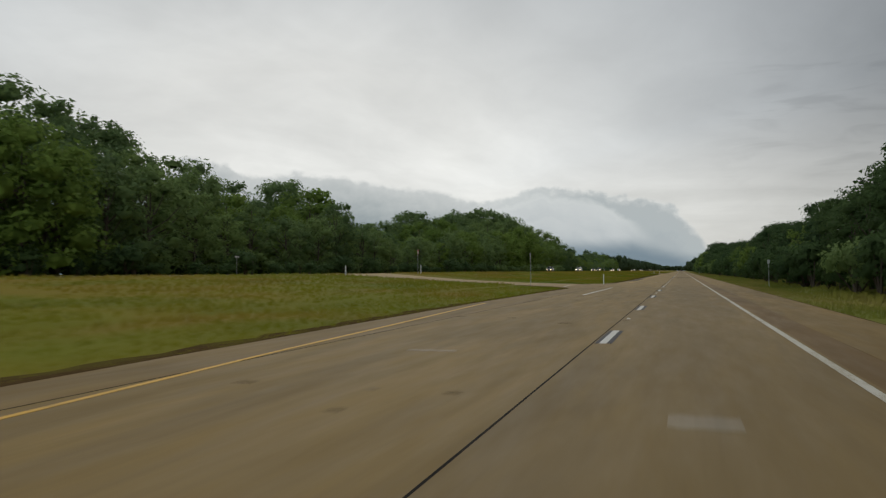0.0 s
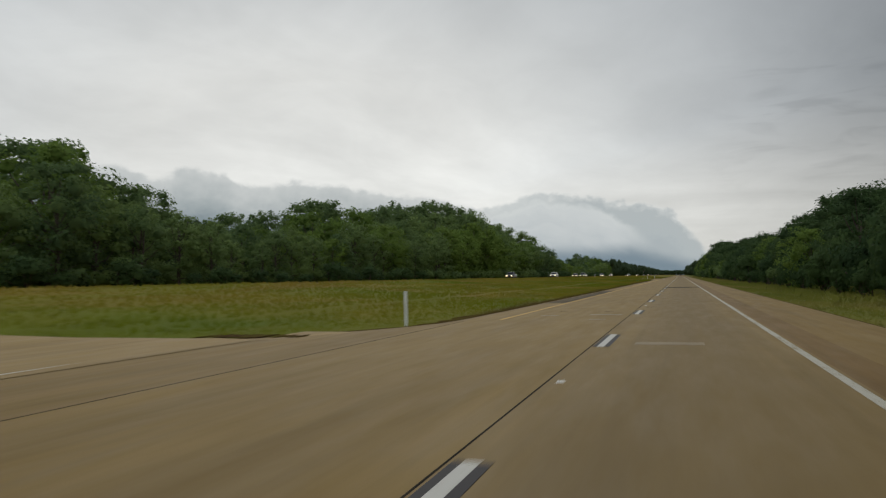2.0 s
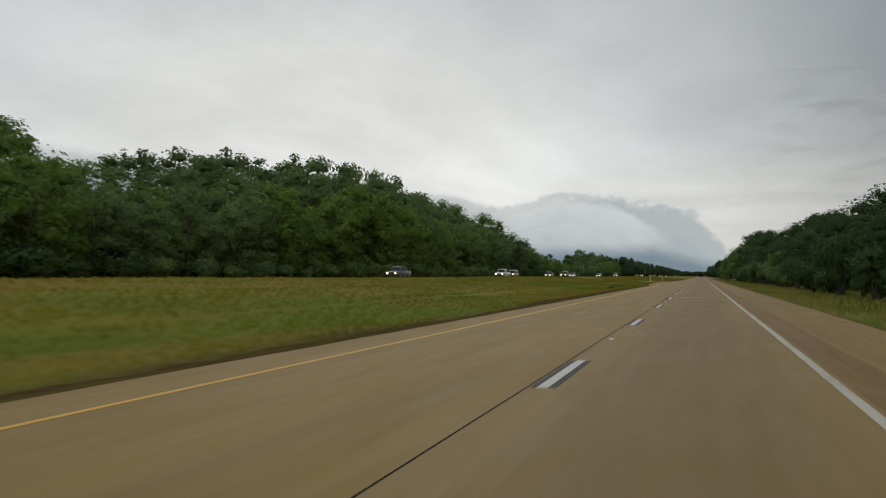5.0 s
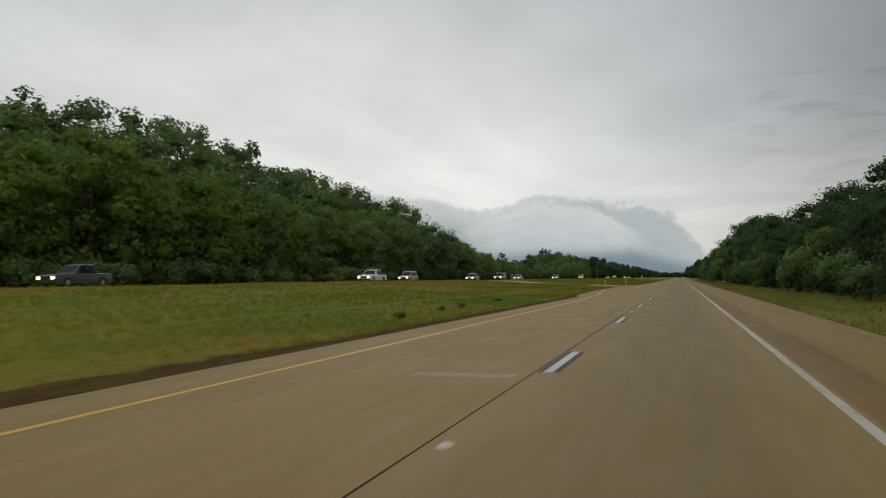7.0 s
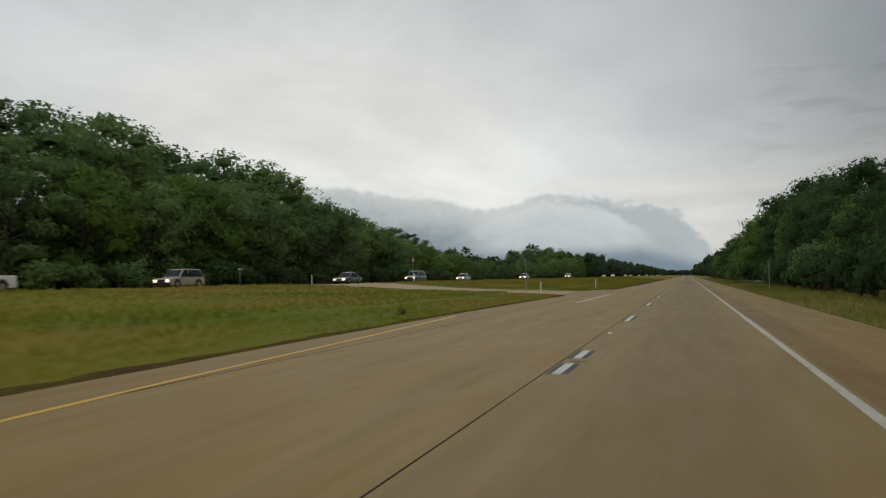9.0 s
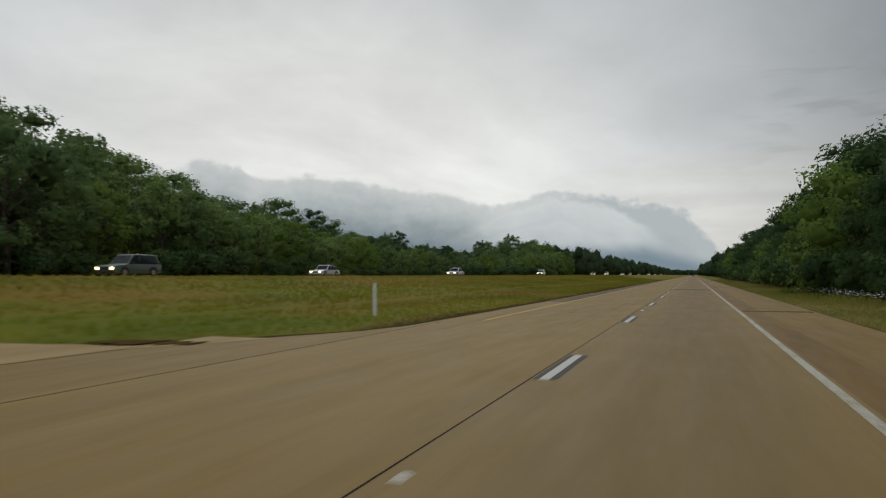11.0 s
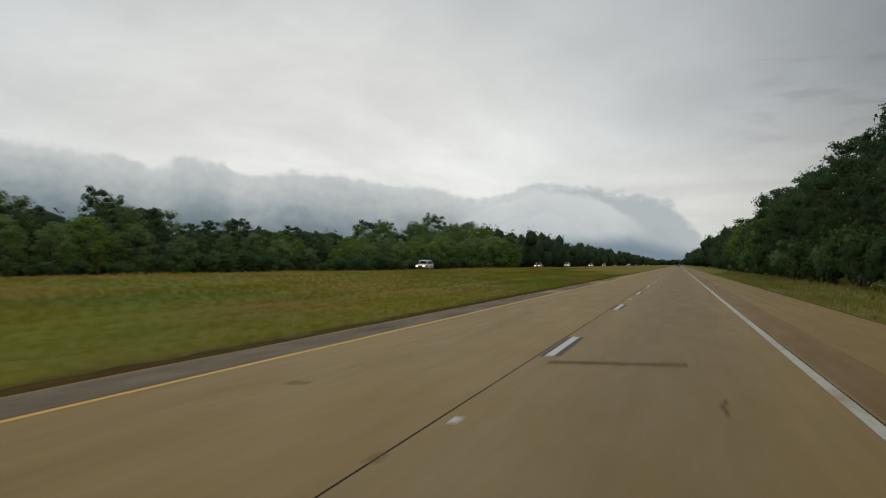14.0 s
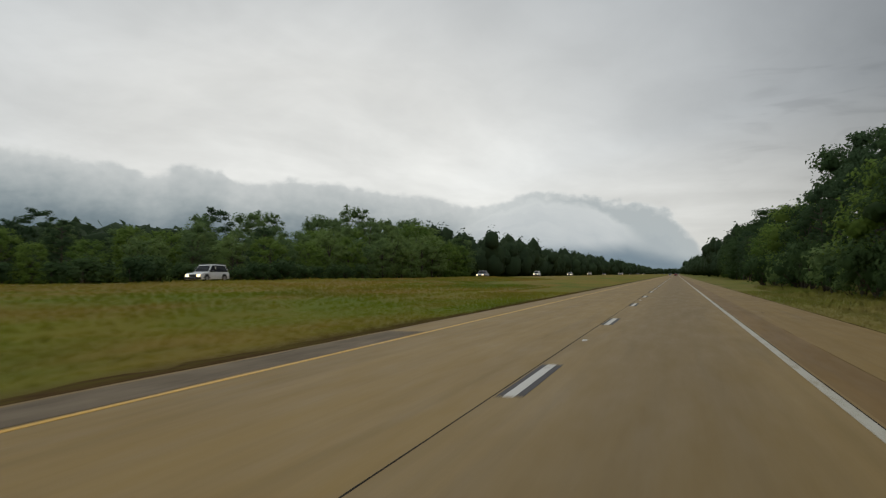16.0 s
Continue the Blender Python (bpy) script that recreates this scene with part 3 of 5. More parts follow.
for k in range(-4, 90):
    y = k * 12.192
    if k in (-1,):
        continue
    if k == 22:      # a dash cut through by a repair
        lane_dash(y - 0.3, length=0.42)
        lane_dash(y + 1.75, length=0.42)
    elif k == 32:
        lane_dash(y - 0.15, length=0.2)
        lane_dash(y + 1.75, length=0.42)
    else:
        lane_dash(y)
ribbon("far_lane_dashes", ys(1100, END, 60), lambda y: 0.14, lambda y: 0.24, 0.004, 0.004, M_WHITE, "white lane line far along the road")


def reflector():
    """Raised ceramic marker with sloped faces."""
    bm = bmesh.new()
    lo, hi = [(-0.055, -0.055), (0.055, -0.055), (0.055, 0.055), (-0.055, 0.055)], [(-0.035, -0.02), (0.035, -0.02), (0.035, 0.02), (-0.035, 0.02)]
    a = [bm.verts.new((x, y, 0)) for x, y in lo]
    b = [bm.verts.new((x, y, 0.022)) for x, y in hi]
    bm.faces.new(b)
    for i in range(4):
        bm.faces.new((a[i], a[(i + 1) % 4], b[(i + 1) % 4], b[i]))
    ob = new("road_marker", from_bm("road_marker", bm, M_REFLECT))
    return tagged(ob, "small raised white pavement marker between lane dashes", "road marker", "pavement markers")


first = reflector()
first.matrix_basis = pose(0.18, 7.3, 0.0)
for k in range(-2, 30):
    if k != 0:
        copy_thing(first, pose(0.18, 7.3 + 24.384 * k, 0.0))


# ---- repairs and stains on the concrete ----
def blot(name, x0, x1, y0, y1, mat, label, z=0.0032, rag=0.05, seed=1):
    """A flat repair with an uneven outline."""
    rnd = random.Random(seed)
    n = max(6 if name in ("stain", "spall") else 4, int(abs(x1 - x0) / 0.12))
    top = [(x0 + (x1 - x0) * i / n, y1 + rnd.uniform(-rag, rag)) for i in range(n + 1)]
    low = [(x0 + (x1 - x0) * i / n, y0 + rnd.uniform(-rag, rag)) for i in range(n + 1)]
    if name in ("stain", "spall"):      # rounded off at both ends
        mid = (y0 + y1) / 2
        low, top = [[(x, mid + (y - mid) * math.sqrt(max(0.02, 1 - (2 * i / n - 1) ** 2))) for i, (x, y) in enumerate(row)] for row in (low, top)]
    vs = [(x, y, z) for x, y in low] + [(x, y, z) for x, y in top] + [(x, y, z - 0.02) for x, y in low] + [(x, y, z - 0.02) for x, y in top]
    m = n + 1
    fs = [(i, i + 1, m + i + 1, m + i) for i in range(n)] + [(2 * m + i, 2 * m + i + 1, i + 1, i) for i in range(n)] + [(m + i, m + i + 1, 3 * m + i + 1, 3 * m + i) for i in range(n)]
    fs += [(0, m, 3 * m, 2 * m), (n, 2 * m + n, 3 * m + n, m + n)]
    return tagged(new(name, mesh_of(name, vs, fs, mat)), label, "road repair", kind="structure")


blot("asphalt_patch", 0.08, 3.58, 127.1, 130.7, M_ASPHALT, "dark asphalt repair across the driving lane", 0.006, 0.12, 3)
blot("asphalt_patch", 0.04, 3.56, 390.05, 391.5, M_TAR, "dark asphalt repair across the driving lane", 0.006, 0.09, 4)
blot("pale_patch", 0.65, 2.41, 186.4, 187.5, M_PALE, "pale concrete repair in the driving lane", seed=5)
blot("pale_patch", -2.6, -0.3, 192.1, 193.3, M_PALE, "pale concrete repair in the passing lane", seed=6)
blot("pale_patch", 0.8, 2.12, 61.5, 62.1, M_PALE, "pale concrete repair in the driving lane", seed=7)
blot("pale_patch", 1.48, 2.12, -7.35, -6.75, M_PALE, "pale concrete repair in the driving lane", seed=8)
blot("pale_patch", -3.0, -2.1, -2.05, -1.8, M_PALE, "pale concrete repair in the passing lane", seed=9)
blot("pale_patch", -1.7, -0.2, 206.5, 206.9, M_PALE, "pale concrete repair in the passing lane", seed=10)
blot("pale_patch", -1.65, -0.4, 234.9, 235.5, M_PALE, "pale concrete repair in the passing lane", seed=11)
blot("pale_patch", -1.15, 0.0, 243.8, 244.4, M_PALE, "pale concrete repair in the passing lane", seed=12)
blot("pale_patch", -1.8, -0.5, 220.9, 221.3, M_PALE, "pale concrete repair in the passing lane", seed=13)
blot("pale_patch", -3.1, -2.45, 72.3, 72.7, M_PALE, "pale concrete repair in the passing lane", seed=14)
blot("pale_patch", -1.1, -0.6, 69.9, 70.3, M_PALE, "pale concrete repair in the passing lane", seed=15)
blot("pale_patch", -1.4, -0.3, 72.7, 73.4, M_PALE, "pale concrete repair in the passing lane", seed=16)
blot("stain_band", -4.9, 3.5, 408.8, 410.0, M_FAINT, "broad grey stain across both lanes", 0.0009, 0.25, 17)
blot("stain_band", 0.3, 2.2, 425.85, 426.15, M_STAIN, "grey repair strip in the driving lane", seed=18)
blot("stain_band", 3.8, 6.1, 406.1, 406.7, M_STAIN, "dark crack repair across the shoulder", seed=19)
blot("stain_band", 3.8, 5.8, 482.5, 483.0, M_STAIN, "dark crack repair across the shoulder", 0.0036, 0.06, 20)
blot("stain_band", 3.8, 5.0, 473.2, 473.45, M_STAIN, "dark crack repair across the shoulder", 0.0036, 0.05, 21)
blot("stain_band", 3.8, 4.6, 476.4, 476.6, M_STAIN, "dark crack repair across the shoulder", 0.0036, 0.05, 22)
blot("stain_band", 3.8, 6.2, 349.2, 349.8, M_STAIN, "dark crack repair across the shoulder", 0.0036, 0.06, 23)
for c in CROSSINGS:
    blot("soil_spill", -9.9, -8.2, c + 62.1, c + 62.9, M_DIRT, "dark soil washed off the nose of the median", 0.034, 0.25, 24)
    blot("soil_spill", -8.3, -7.3, c + 62.5, c + 63.1, M_DIRT, "dark soil washed off the nose of the median", 0.014, 0.25, 25)
for a, b in ((112.1, 112.8), (404.9, 408.1), (409.3, 410.6), (413.8, 418.0)):
    blot("pale_patch", -4.94, -4.30, a, b, M_GREY, "pale worn place in the asphalt of the inner shoulder", 0.0075, 0.12, int(a))
blot("pale_patch", -3.19, -2.08, 414.4, 414.65, M_PALE, "pale concrete repair in the passing lane", seed=62)
blot("stain", 0.7, 1.2, 120.3, 120.6, M_FAINT, "faint grey stain in the driving lane", 0.003, 0.05, 63)
blot("stain", 2.4, 2.9, 118.9, 119.2, M_FAINT, "faint grey stain in the driving lane", 0.003, 0.05, 64)
blot("stain_band", 0.05, 0.95, 192.75, 193.15, M_FAINT, "faint grey repair strip in the driving lane", 0.003, 0.05, 65)
blot("pale_patch", 1.8, 2.65, 192.0, 192.25, M_CROSS, "pale concrete repair in the driving lane", seed=66)
blot("stain_band", 3.85, 5.4, 186.7, 187.0, M_STAIN, "dark crack repair across the shoulder", 0.0036, 0.07, 67)
blot("stain", -0.17, -0.03, 179.2, 181.3, M_STAIN, "dark tar smeared beside the lane joint", 0.003, 0.12, 68)
blot("stain", -0.13, -0.02, 183.6, 187.2, M_STAIN, "dark tar smeared beside the lane joint", 0.003, 0.12, 69)
blot("pale_patch", 0.9, 3.5, 391.46, 391.74, M_GREY, "pale dusty strip along an asphalt repair", 0.0035, 0.05, 70)
blot("stain", -4.89, -4.50, 39.55, 39.78, M_TAR, "black hole in the concrete of the passing lane", 0.003, 0.04, 71)
blot("stain", -0.66, -0.24, 246.6, 246.95, M_STAIN, "dark oily stain in the passing lane", 0.003, 0.12, 26)
for x, y, w in ((-3.62, -6.12, 0.3), (-0.86, -6.2, 0.22), (-2.99, 20.5, 0.4), (-1.5, 98.9, 0.7), (-1.69, -7.5, 0.2), (0.31, 269.41, 0.3), (-4.8, 7.22, 0.3), (-3.17, 7.0, 0.28), (-1.32, 5.16, 0.4), (0.16, 6.38, 0.2), (-0.95, 25.93, 0.5), (-3.6, 26.07, 0.5), (-2.02, 26.05, 0.25), (-0.97, 75.3, 0.35), (0.52, 79.0, 0.4), (-2.78, 75.6, 0.3), (-2.75, 110.0, 0.5), (-2.35, 423.4, 0.32), (5.04, 391.9, 0.12), (-0.05, 98.9, 0.3), (-2.1, 437.0, 0.2)):
    blot("stain", x - w / 2, x + w / 2, y, y + 0.14, M_STAIN, "small dark stain on the concrete", 0.0034, 0.05, int(30 + w * 10))


def crack(points, width, label, seed):
    """A thin wandering crack with uneven edges."""
    rnd = random.Random(seed)
    vs, fs = [], []
    for (x0, y0), (x1, y1) in zip(points, points[1:]):
        n = max(3, int(math.hypot(x1 - x0, y1 - y0) / 0.15))
        for i in range(n + (points[-1] == (x1, y1))):
            f = i / n
            x, y, w = x0 + (x1 - x0) * f + rnd.uniform(-0.02, 0.02), y0 + (y1 - y0) * f, width * rnd.uniform(0.4, 1.2)
            vs += [(x - w, y, 0.0032), (x + w, y, 0.0032), (x + w, y, -0.02), (x - w, y, -0.02)]
    for k in range(0, len(vs) - 4, 4):
        for j in range(4):
            fs.append((k + j, k + (j + 1) % 4, k + 4 + (j + 1) % 4, k + 4 + j))
    return tagged(new("crack", mesh_of("crack", vs, fs, M_STAIN)), label, "crack", kind="structure")


crack(((-2.05, 19.7), (-1.75, 20.6), (-1.62, 21.6), (-1.1, 22.9)), 0.012, "thin dark crack wandering through the passing lane", 1)
crack(((2.52, 422.6), (2.50, 423.0), (2.52, 423.4)), 0.025, "short dark gouge in the driving lane", 3)
crack(((3.9, 418.2), (4.6, 418.6), (5.3, 418.5)), 0.02, "short dark crack in the outer shoulder", 2)
rnd = random.Random(11)
for i in range(40):
    y = rnd.uniform(-10, 560)
    x = rnd.choice((rnd.uniform(-3.5, -0.4), rnd.uniform(-0.1, 0.3), rnd.uniform(-3.5, -0.4), rnd.uniform(4.6, 6.0)))
    w = rnd.uniform(0.08, 0.28)
    blot("spall", x, x + w, y, y + rnd.uniform(0.05, 0.14), M_FAINT if i % 3 else M_STAIN, "small dark spall in the concrete", 0.0036, 0.025, 100 + i)


# ---- trees ----
def tube(points, radii, sides=6):
    """Verts and faces of a tapered branch."""
    vs, fs = [], []
    for i, (p, r) in enumerate(zip(points, radii)):
        q = points[min(i + 1, len(points) - 1)] - points[max(i - 1, 0)]
        t = q.to_track_quat("Z", "Y")
        for k in range(sides):
            a = 2 * math.pi * k / sides
            vs.append(p + t @ Vector((r * math.cos(a), r * math.sin(a), 0)))
    for i in range(len(points) - 1):
        for k in range(sides):
            a, b = i * sides + k, i * sides + (k + 1) % sides
            fs.append((a, b, b + sides, a + sides))
    fs.append(tuple((len(points) - 1) * sides + k for k in range(sides)))
    return vs, fs


def join(pieces):
    vs, fs = [], []
    for v, f in pieces:
        o = len(vs)
        vs += v
        fs += [tuple(i + o for i in q) for q in f]
    return vs, fs


def ball(level=2, bmcache={}):
    key = str(level)
    if key not in bmcache:
        bm = bmesh.new()
        bmesh.ops.create_icosphere(bm, subdivisions=level, radius=1.0)
        bm.verts.ensure_lookup_table()
        bmcache[key] = ([v.co.copy() for v in bm.verts], [tuple(v.index for v in f.verts) for f in bm.faces])
        bm.free()
    return bmcache[key]


def leaves(rng, centre, radii, count, size, flat=0.35, heart=None, inner=0.42):
    """Small sprays of leaves over an uneven bough."""
    d = rng.normal(size=(count, 3))
    d /= np.linalg.norm(d, axis=1)[:, None]
    d[:, 2] = np.where(d[:, 2] < -0.45, -d[:, 2], d[:, 2])
    ph = rng.uniform(0, 6.28, 3)
    lump = 1 + 0.16 * np.sin(3.1 * d[:, 0] + ph[0]) * np.sin(3.7 * d[:, 1] + ph[1]) + 0.10 * np.sin(5.3 * d[:, 2] + ph[2] + 4 * d[:, 0])
    shell = inner + (1.05 - inner) * rng.uniform(0, 1, count) ** 0.8
    p = centre + d * radii * (lump * shell)[:, None]
    out = d + rng.normal(scale=0.4, size=(count, 3)) + np.array((0, 0, flat))
    out /= np.linalg.norm(out, axis=1)[:, None]
    u = np.cross(out, rng.normal(size=(count, 3)))
    u /= np.linalg.norm(u, axis=1)[:, None] + 1e-9
    w = np.cross(out, u)
    s = size * rng.uniform(0.5, 1.3, count)[:, None]
    droop = np.array((0, 0, -0.25)) * s
    v = np.stack((p - u * s * 0.5, p + u * s * 0.5 + droop, p + w * s * rng.uniform(0.5, 1.0, count)[:, None] + out * s * 0.15), axis=1).reshape(-1, 3)
    soft = bough_normal(d, p, heart) + out * 0.2
    soft /= np.linalg.norm(soft, axis=1)[:, None]
    return v, np.repeat(soft, 3, axis=0), count


def bough_normal(d, p, heart):
    """Out of the bough, and a little out of the crown as a whole."""
    mass = d
    if heart is not None:
        mass = p - heart
        mass = mass / (np.linalg.norm(mass, axis=1)[:, None] + 1e-9)
    n = d * 0.6 + mass * 0.5 + np.array((0, 0, 0.2))
    return n / np.linalg.norm(n, axis=1)[:, None]


NORMALS = {}


def soften(me, normals):
    """Foliage shades as round masses: normals point out of each lobe."""
    me.polygons.foreach_set("use_smooth", [True] * len(me.polygons))
    me.normals_split_custom_set_from_vertices([tuple(q) for q in normals])
    NORMALS[me.name] = np.array(normals)
    return me


def crown_mesh(name, rng, lobes, per, size, mat, flat=0.35, core=0.42):
    """Boughs: each a lumpy dense heart with loose sprays over it."""
    vs, fs, ns = [], [], []
    area = [r[0] * r[1] + r[0] * r[2] + r[1] * r[2] for c, r in lobes]
    total = sum(area)
    heart = sum(np.array(c) for c, r in lobes) / len(lobes)
    for (c, r), a in zip(lobes, area):
        k, o = rng.uniform(0, 10), len(vs)
        bv, bf = ball(1)
        bd = np.array([tuple(q) for q in bv])
        n = np.array([core * (1 + 0.5 * noise.noise(q * 1.5 + Vector((k, 0, 0)))) for q in bv])
        p = np.array(c) + bd * np.array(r) * n[:, None]
        vs += p.tolist()
        ns += bough_normal(bd, p, heart).tolist()
        fs += [tuple(i + o for i in f) for f in bf]
        v, nn, cnt = leaves(rng, np.array(c), np.array(r), int(per * a / total), size, flat, heart)
        o = len(vs)
        vs += v.tolist()
        ns += nn.tolist()
        fs += [(o + 3 * i, o + 3 * i + 1, o + 3 * i + 2) for i in range(cnt)]
    return soften(mesh_of(name, vs, fs, mat), ns)


def broad_tree(seed, height, spread, low, per=2700, size=0.30, mat=None, label="", spires=0):
    """Deciduous tree: forked trunk, limbs to each bough, a crown of many sprays."""
    rng = np.random.default_rng(seed)
    root = new("tree")
    lobes, branches = [], []
    top = Vector((rng.uniform(-0.4, 0.4), rng.uniform(-0.4, 0.4), height * 0.72))
    trunk = [Vector((0, 0, -0.3)), Vector((0.05, 0.02, height * 0.2)), top * 0.55 + Vector((0.1, 0, 0)), top]
    branches.append(tube(trunk, [height * 0.022, height * 0.017, height * 0.012, height * 0.005], 8))
    n = int(rng.integers(17, 22))
    for i in range(n):
        f = (i + 0.5) / n
        z = low + (height * 0.92 - low) * f
        # widest a little below the middle, rounded head
        wide = spread * math.sqrt(max(0.05, 1 - ((f - 0.40) / 0.68) ** 2))
        a = i * 2.4 + rng.uniform(-0.5, 0.5)
        rr = wide * rng.uniform(0.40, 0.74) * (0.25 if i == n - 1 else 1)
        r = spread * rng.uniform(0.34, 0.56) * (1.0 - 0.2 * f)
        c = (rr * math.cos(a), rr * math.sin(a), z)
        lobes.append((c, (r * rng.uniform(0.8, 1.2), r * rng.uniform(0.8, 1.2), r * rng.uniform(0.55, 0.85))))
        start = Vector((0, 0, max(height * 0.12, z * 0.62)))
        branches.append(tube([start, (start + Vector(c)) / 2 + Vector((0, 0, -0.3)), Vector(c)], [height * 0.008, height * 0.005, 0.02], 4))
    # small tufts at the rim
    for i in range(9):
        a, f = rng.uniform(0, 6.28), rng.uniform(0.5, 1.0)
        wide = spread * math.sqrt(max(0.05, 1 - ((f - 0.40) / 0.68) ** 2))
        r = spread * rng.uniform(0.13, 0.24)
        lobes.append(((wide * 0.8 * math.cos(a), wide * 0.8 * math.sin(a), low + (height - low) * f * 0.93), (r, r, r * 0.8)))
    # upright leaders
    for i in range(spires):
        a, rr = rng.uniform(0, 6.28), spread * rng.uniform(0.05, 0.5)
        lobes.append(((rr * math.cos(a), rr * math.sin(a), height * rng.uniform(0.90, 0.99)), (spread * 0.11, spread * 0.11, height * rng.uniform(0.06, 0.10))))
    v, f = join(branches)
    part("trunk", mesh_of("trunk", v, f, M_BARK, True), root)
    part("crown", crown_mesh("crown", rng, lobes, per, size, mat or M_LEAF), root)
    return tagged(root, label, "tree", "roadside trees")


def pine_tree(seed, height, spread, label, per=4200):
    """Old pine: straight trunk, uneven branches that end in dense round tufts."""
    rng = np.random.default_rng(seed)
    root = new("tree")
    pieces, lobes = [], []
    lean = rng.uniform(-0.3, 0.3, 2)
    line = [Vector((lean[0] * f, lean[1] * f, height * f * 0.97 - 0.3)) for f in (0, 0.35, 0.7, 1)]
    pieces.append(tube(line, [height * 0.016, height * 0.013, height * 0.008, 0.04], 8))
    n = 27
    for i in range(n):
        f = 0.20 + 0.78 * (i + 0.5) / n
        reach = spread * math.sqrt(max(0.04, 1 - ((f - 0.46) / 0.58) ** 2)) * rng.uniform(0.55, 1.15)
        a = i * 2.4 + rng.uniform(-0.5, 0.5)
        z = height * f
        c = (reach * 0.7 * math.cos(a), reach * 0.7 * math.sin(a), z + 0.3)
        r = spread * rng.uniform(0.20, 0.36)
        lobes.append((c, (r, r, r * rng.uniform(0.55, 0.8))))
        pieces.append(tube([Vector((0, 0, z - 0.7)), Vector((c[0] * 0.6, c[1] * 0.6, z - 0.2)), Vector(c)], [0.09, 0.06, 0.02], 4))
    for i in range(4):
        lobes.append(((lean[0] + rng.uniform(-0.8, 0.8), lean[1] + rng.uniform(-0.8, 0.8), height * rng.uniform(0.92, 0.985)), (0.65, 0.65, 0.55)))
    v, f = join(pieces)
    part("trunk", mesh_of("trunk", v, f, M_BARK, True), root)
    part("crown", crown_mesh("crown", rng, lobes, per, 0.33, M_NEEDLE, 0.2, 0.42), root)
    return tagged(root, label, "tree", "roadside pines")


def shrub(seed, height, spread, label, per=800, mat=M_SHRUB):
    rng = np.random.default_rng(seed)
    root = new("shrub")
    lobes, pieces = [], []
    for i in range(7):
        a, rr = rng.uniform(0, 6.28), spread * rng.uniform(0.1, 0.75)
        r = spread * rng.uniform(0.32, 0.5)
        z = height * rng.uniform(0.25, 0.75) * (1 - 0.35 * rr / spread)
        c = (rr * math.cos(a), rr * math.sin(a), z)
        lobes.append((c, (r, r, min(r * 0.9, height * 0.4))))
        pieces.append(tube([Vector((0, 0, -0.1)), Vector(c) * 0.5, Vector(c)], [0.05, 0.03, 0.012], 4))
    v, f = join(pieces)
    part("trunk", mesh_of("trunk", v, f, M_BARK, True), root)
    part("foliage", crown_mesh("foliage", rng, lobes, per, min(0.2, 0.22 * height), mat), root)
    return tagged(root, label, "shrub", "roadside shrubs")


TALL = [(broad_tree(s, 15.0, w, 3.0, 5300, 0.34, label="tall broad-crowned green tree in the wood", spires=k), 15.0) for s, w, k in ((1, 5.2, 0), (2, 4.6, 3), (3, 5.6, 0), (4, 4.2, 6), (5, 5.0, 0))]
OAKS = [(broad_tree(s, 12.0, w, 1.0, 4900, 0.30, M_OAK, "dark green oak with a dense rounded crown beside the highway"), 12.0) for s, w in ((6, 4.4), (7, 5.0), (8, 4.0))]
FOREST_EDGE = [(broad_tree(s, 9.0, w, 0.5, 4000, 0.265, label="leafy tree with branches down to the ground at the wood's edge"), 9.0) for s, w in ((11, 3.6), (12, 3.2), (13, 3.9), (14, 3.0))]
EDGE_LIGHT = [(broad_tree(s, 8.0, w, 0.4, 4000, 0.265, M_SHRUB, "light green young tree at the wood's edge"), 8.0) for s, w in ((21, 3.3), (22, 3.7))]
PINES = [(pine_tree(s, 15.0, w, "dark green pine with dense tufted branches"), 15.0) for s, w in ((31, 4.2), (32, 3.8), (33, 4.6))]
SHRUBS = [(shrub(s, 2.2, 1.6, "low green shrub at the foot of the wood", mat=m), 2.2) for s, m in ((41, M_SHRUB), (42, M_LEAF), (43, M_OAK))]


def measured(kinds):
    """Each kind with its true height to the top of the crown."""
    out = []
    for ob, h in kinds:
        leafage = [c for c in ob.children if c.name.startswith(("crown", "foliage"))][0].data
        co = np.empty(len(leafage.vertices) * 3)
        leafage.vertices.foreach_get("co", co)
        out.append((ob, float(np.percentile(co[2::3], 99.7))))
    return out


TALL, OAKS, FOREST_EDGE, EDGE_LIGHT, PINES, SHRUBS = [measured(k) for k in (TALL, OAKS, FOREST_EDGE, EDGE_LIGHT, PINES, SHRUBS)]
USED = set()


def plant(kinds, rnd, x, y, h, z=None, squeeze=1.0):
    ob, tall = rnd.choice(kinds)
    s = h / tall
    m = Matrix.Translation((x, y, (land(x, y) if z is None else z) - 0.05)) @ Matrix.Rotation(rnd.uniform(0, 6.28), 4, "Z") @ Matrix.Diagonal((s * squeeze, s * squeeze, s, 1))
    if ob.name in USED:
        return copy_thing(ob, m @ Matrix.Diagonal((1 / ob.scale.x, 1 / ob.scale.y, 1 / ob.scale.z, 1)))
    USED.add(ob.name)
    ob.matrix_basis = m
    return ob


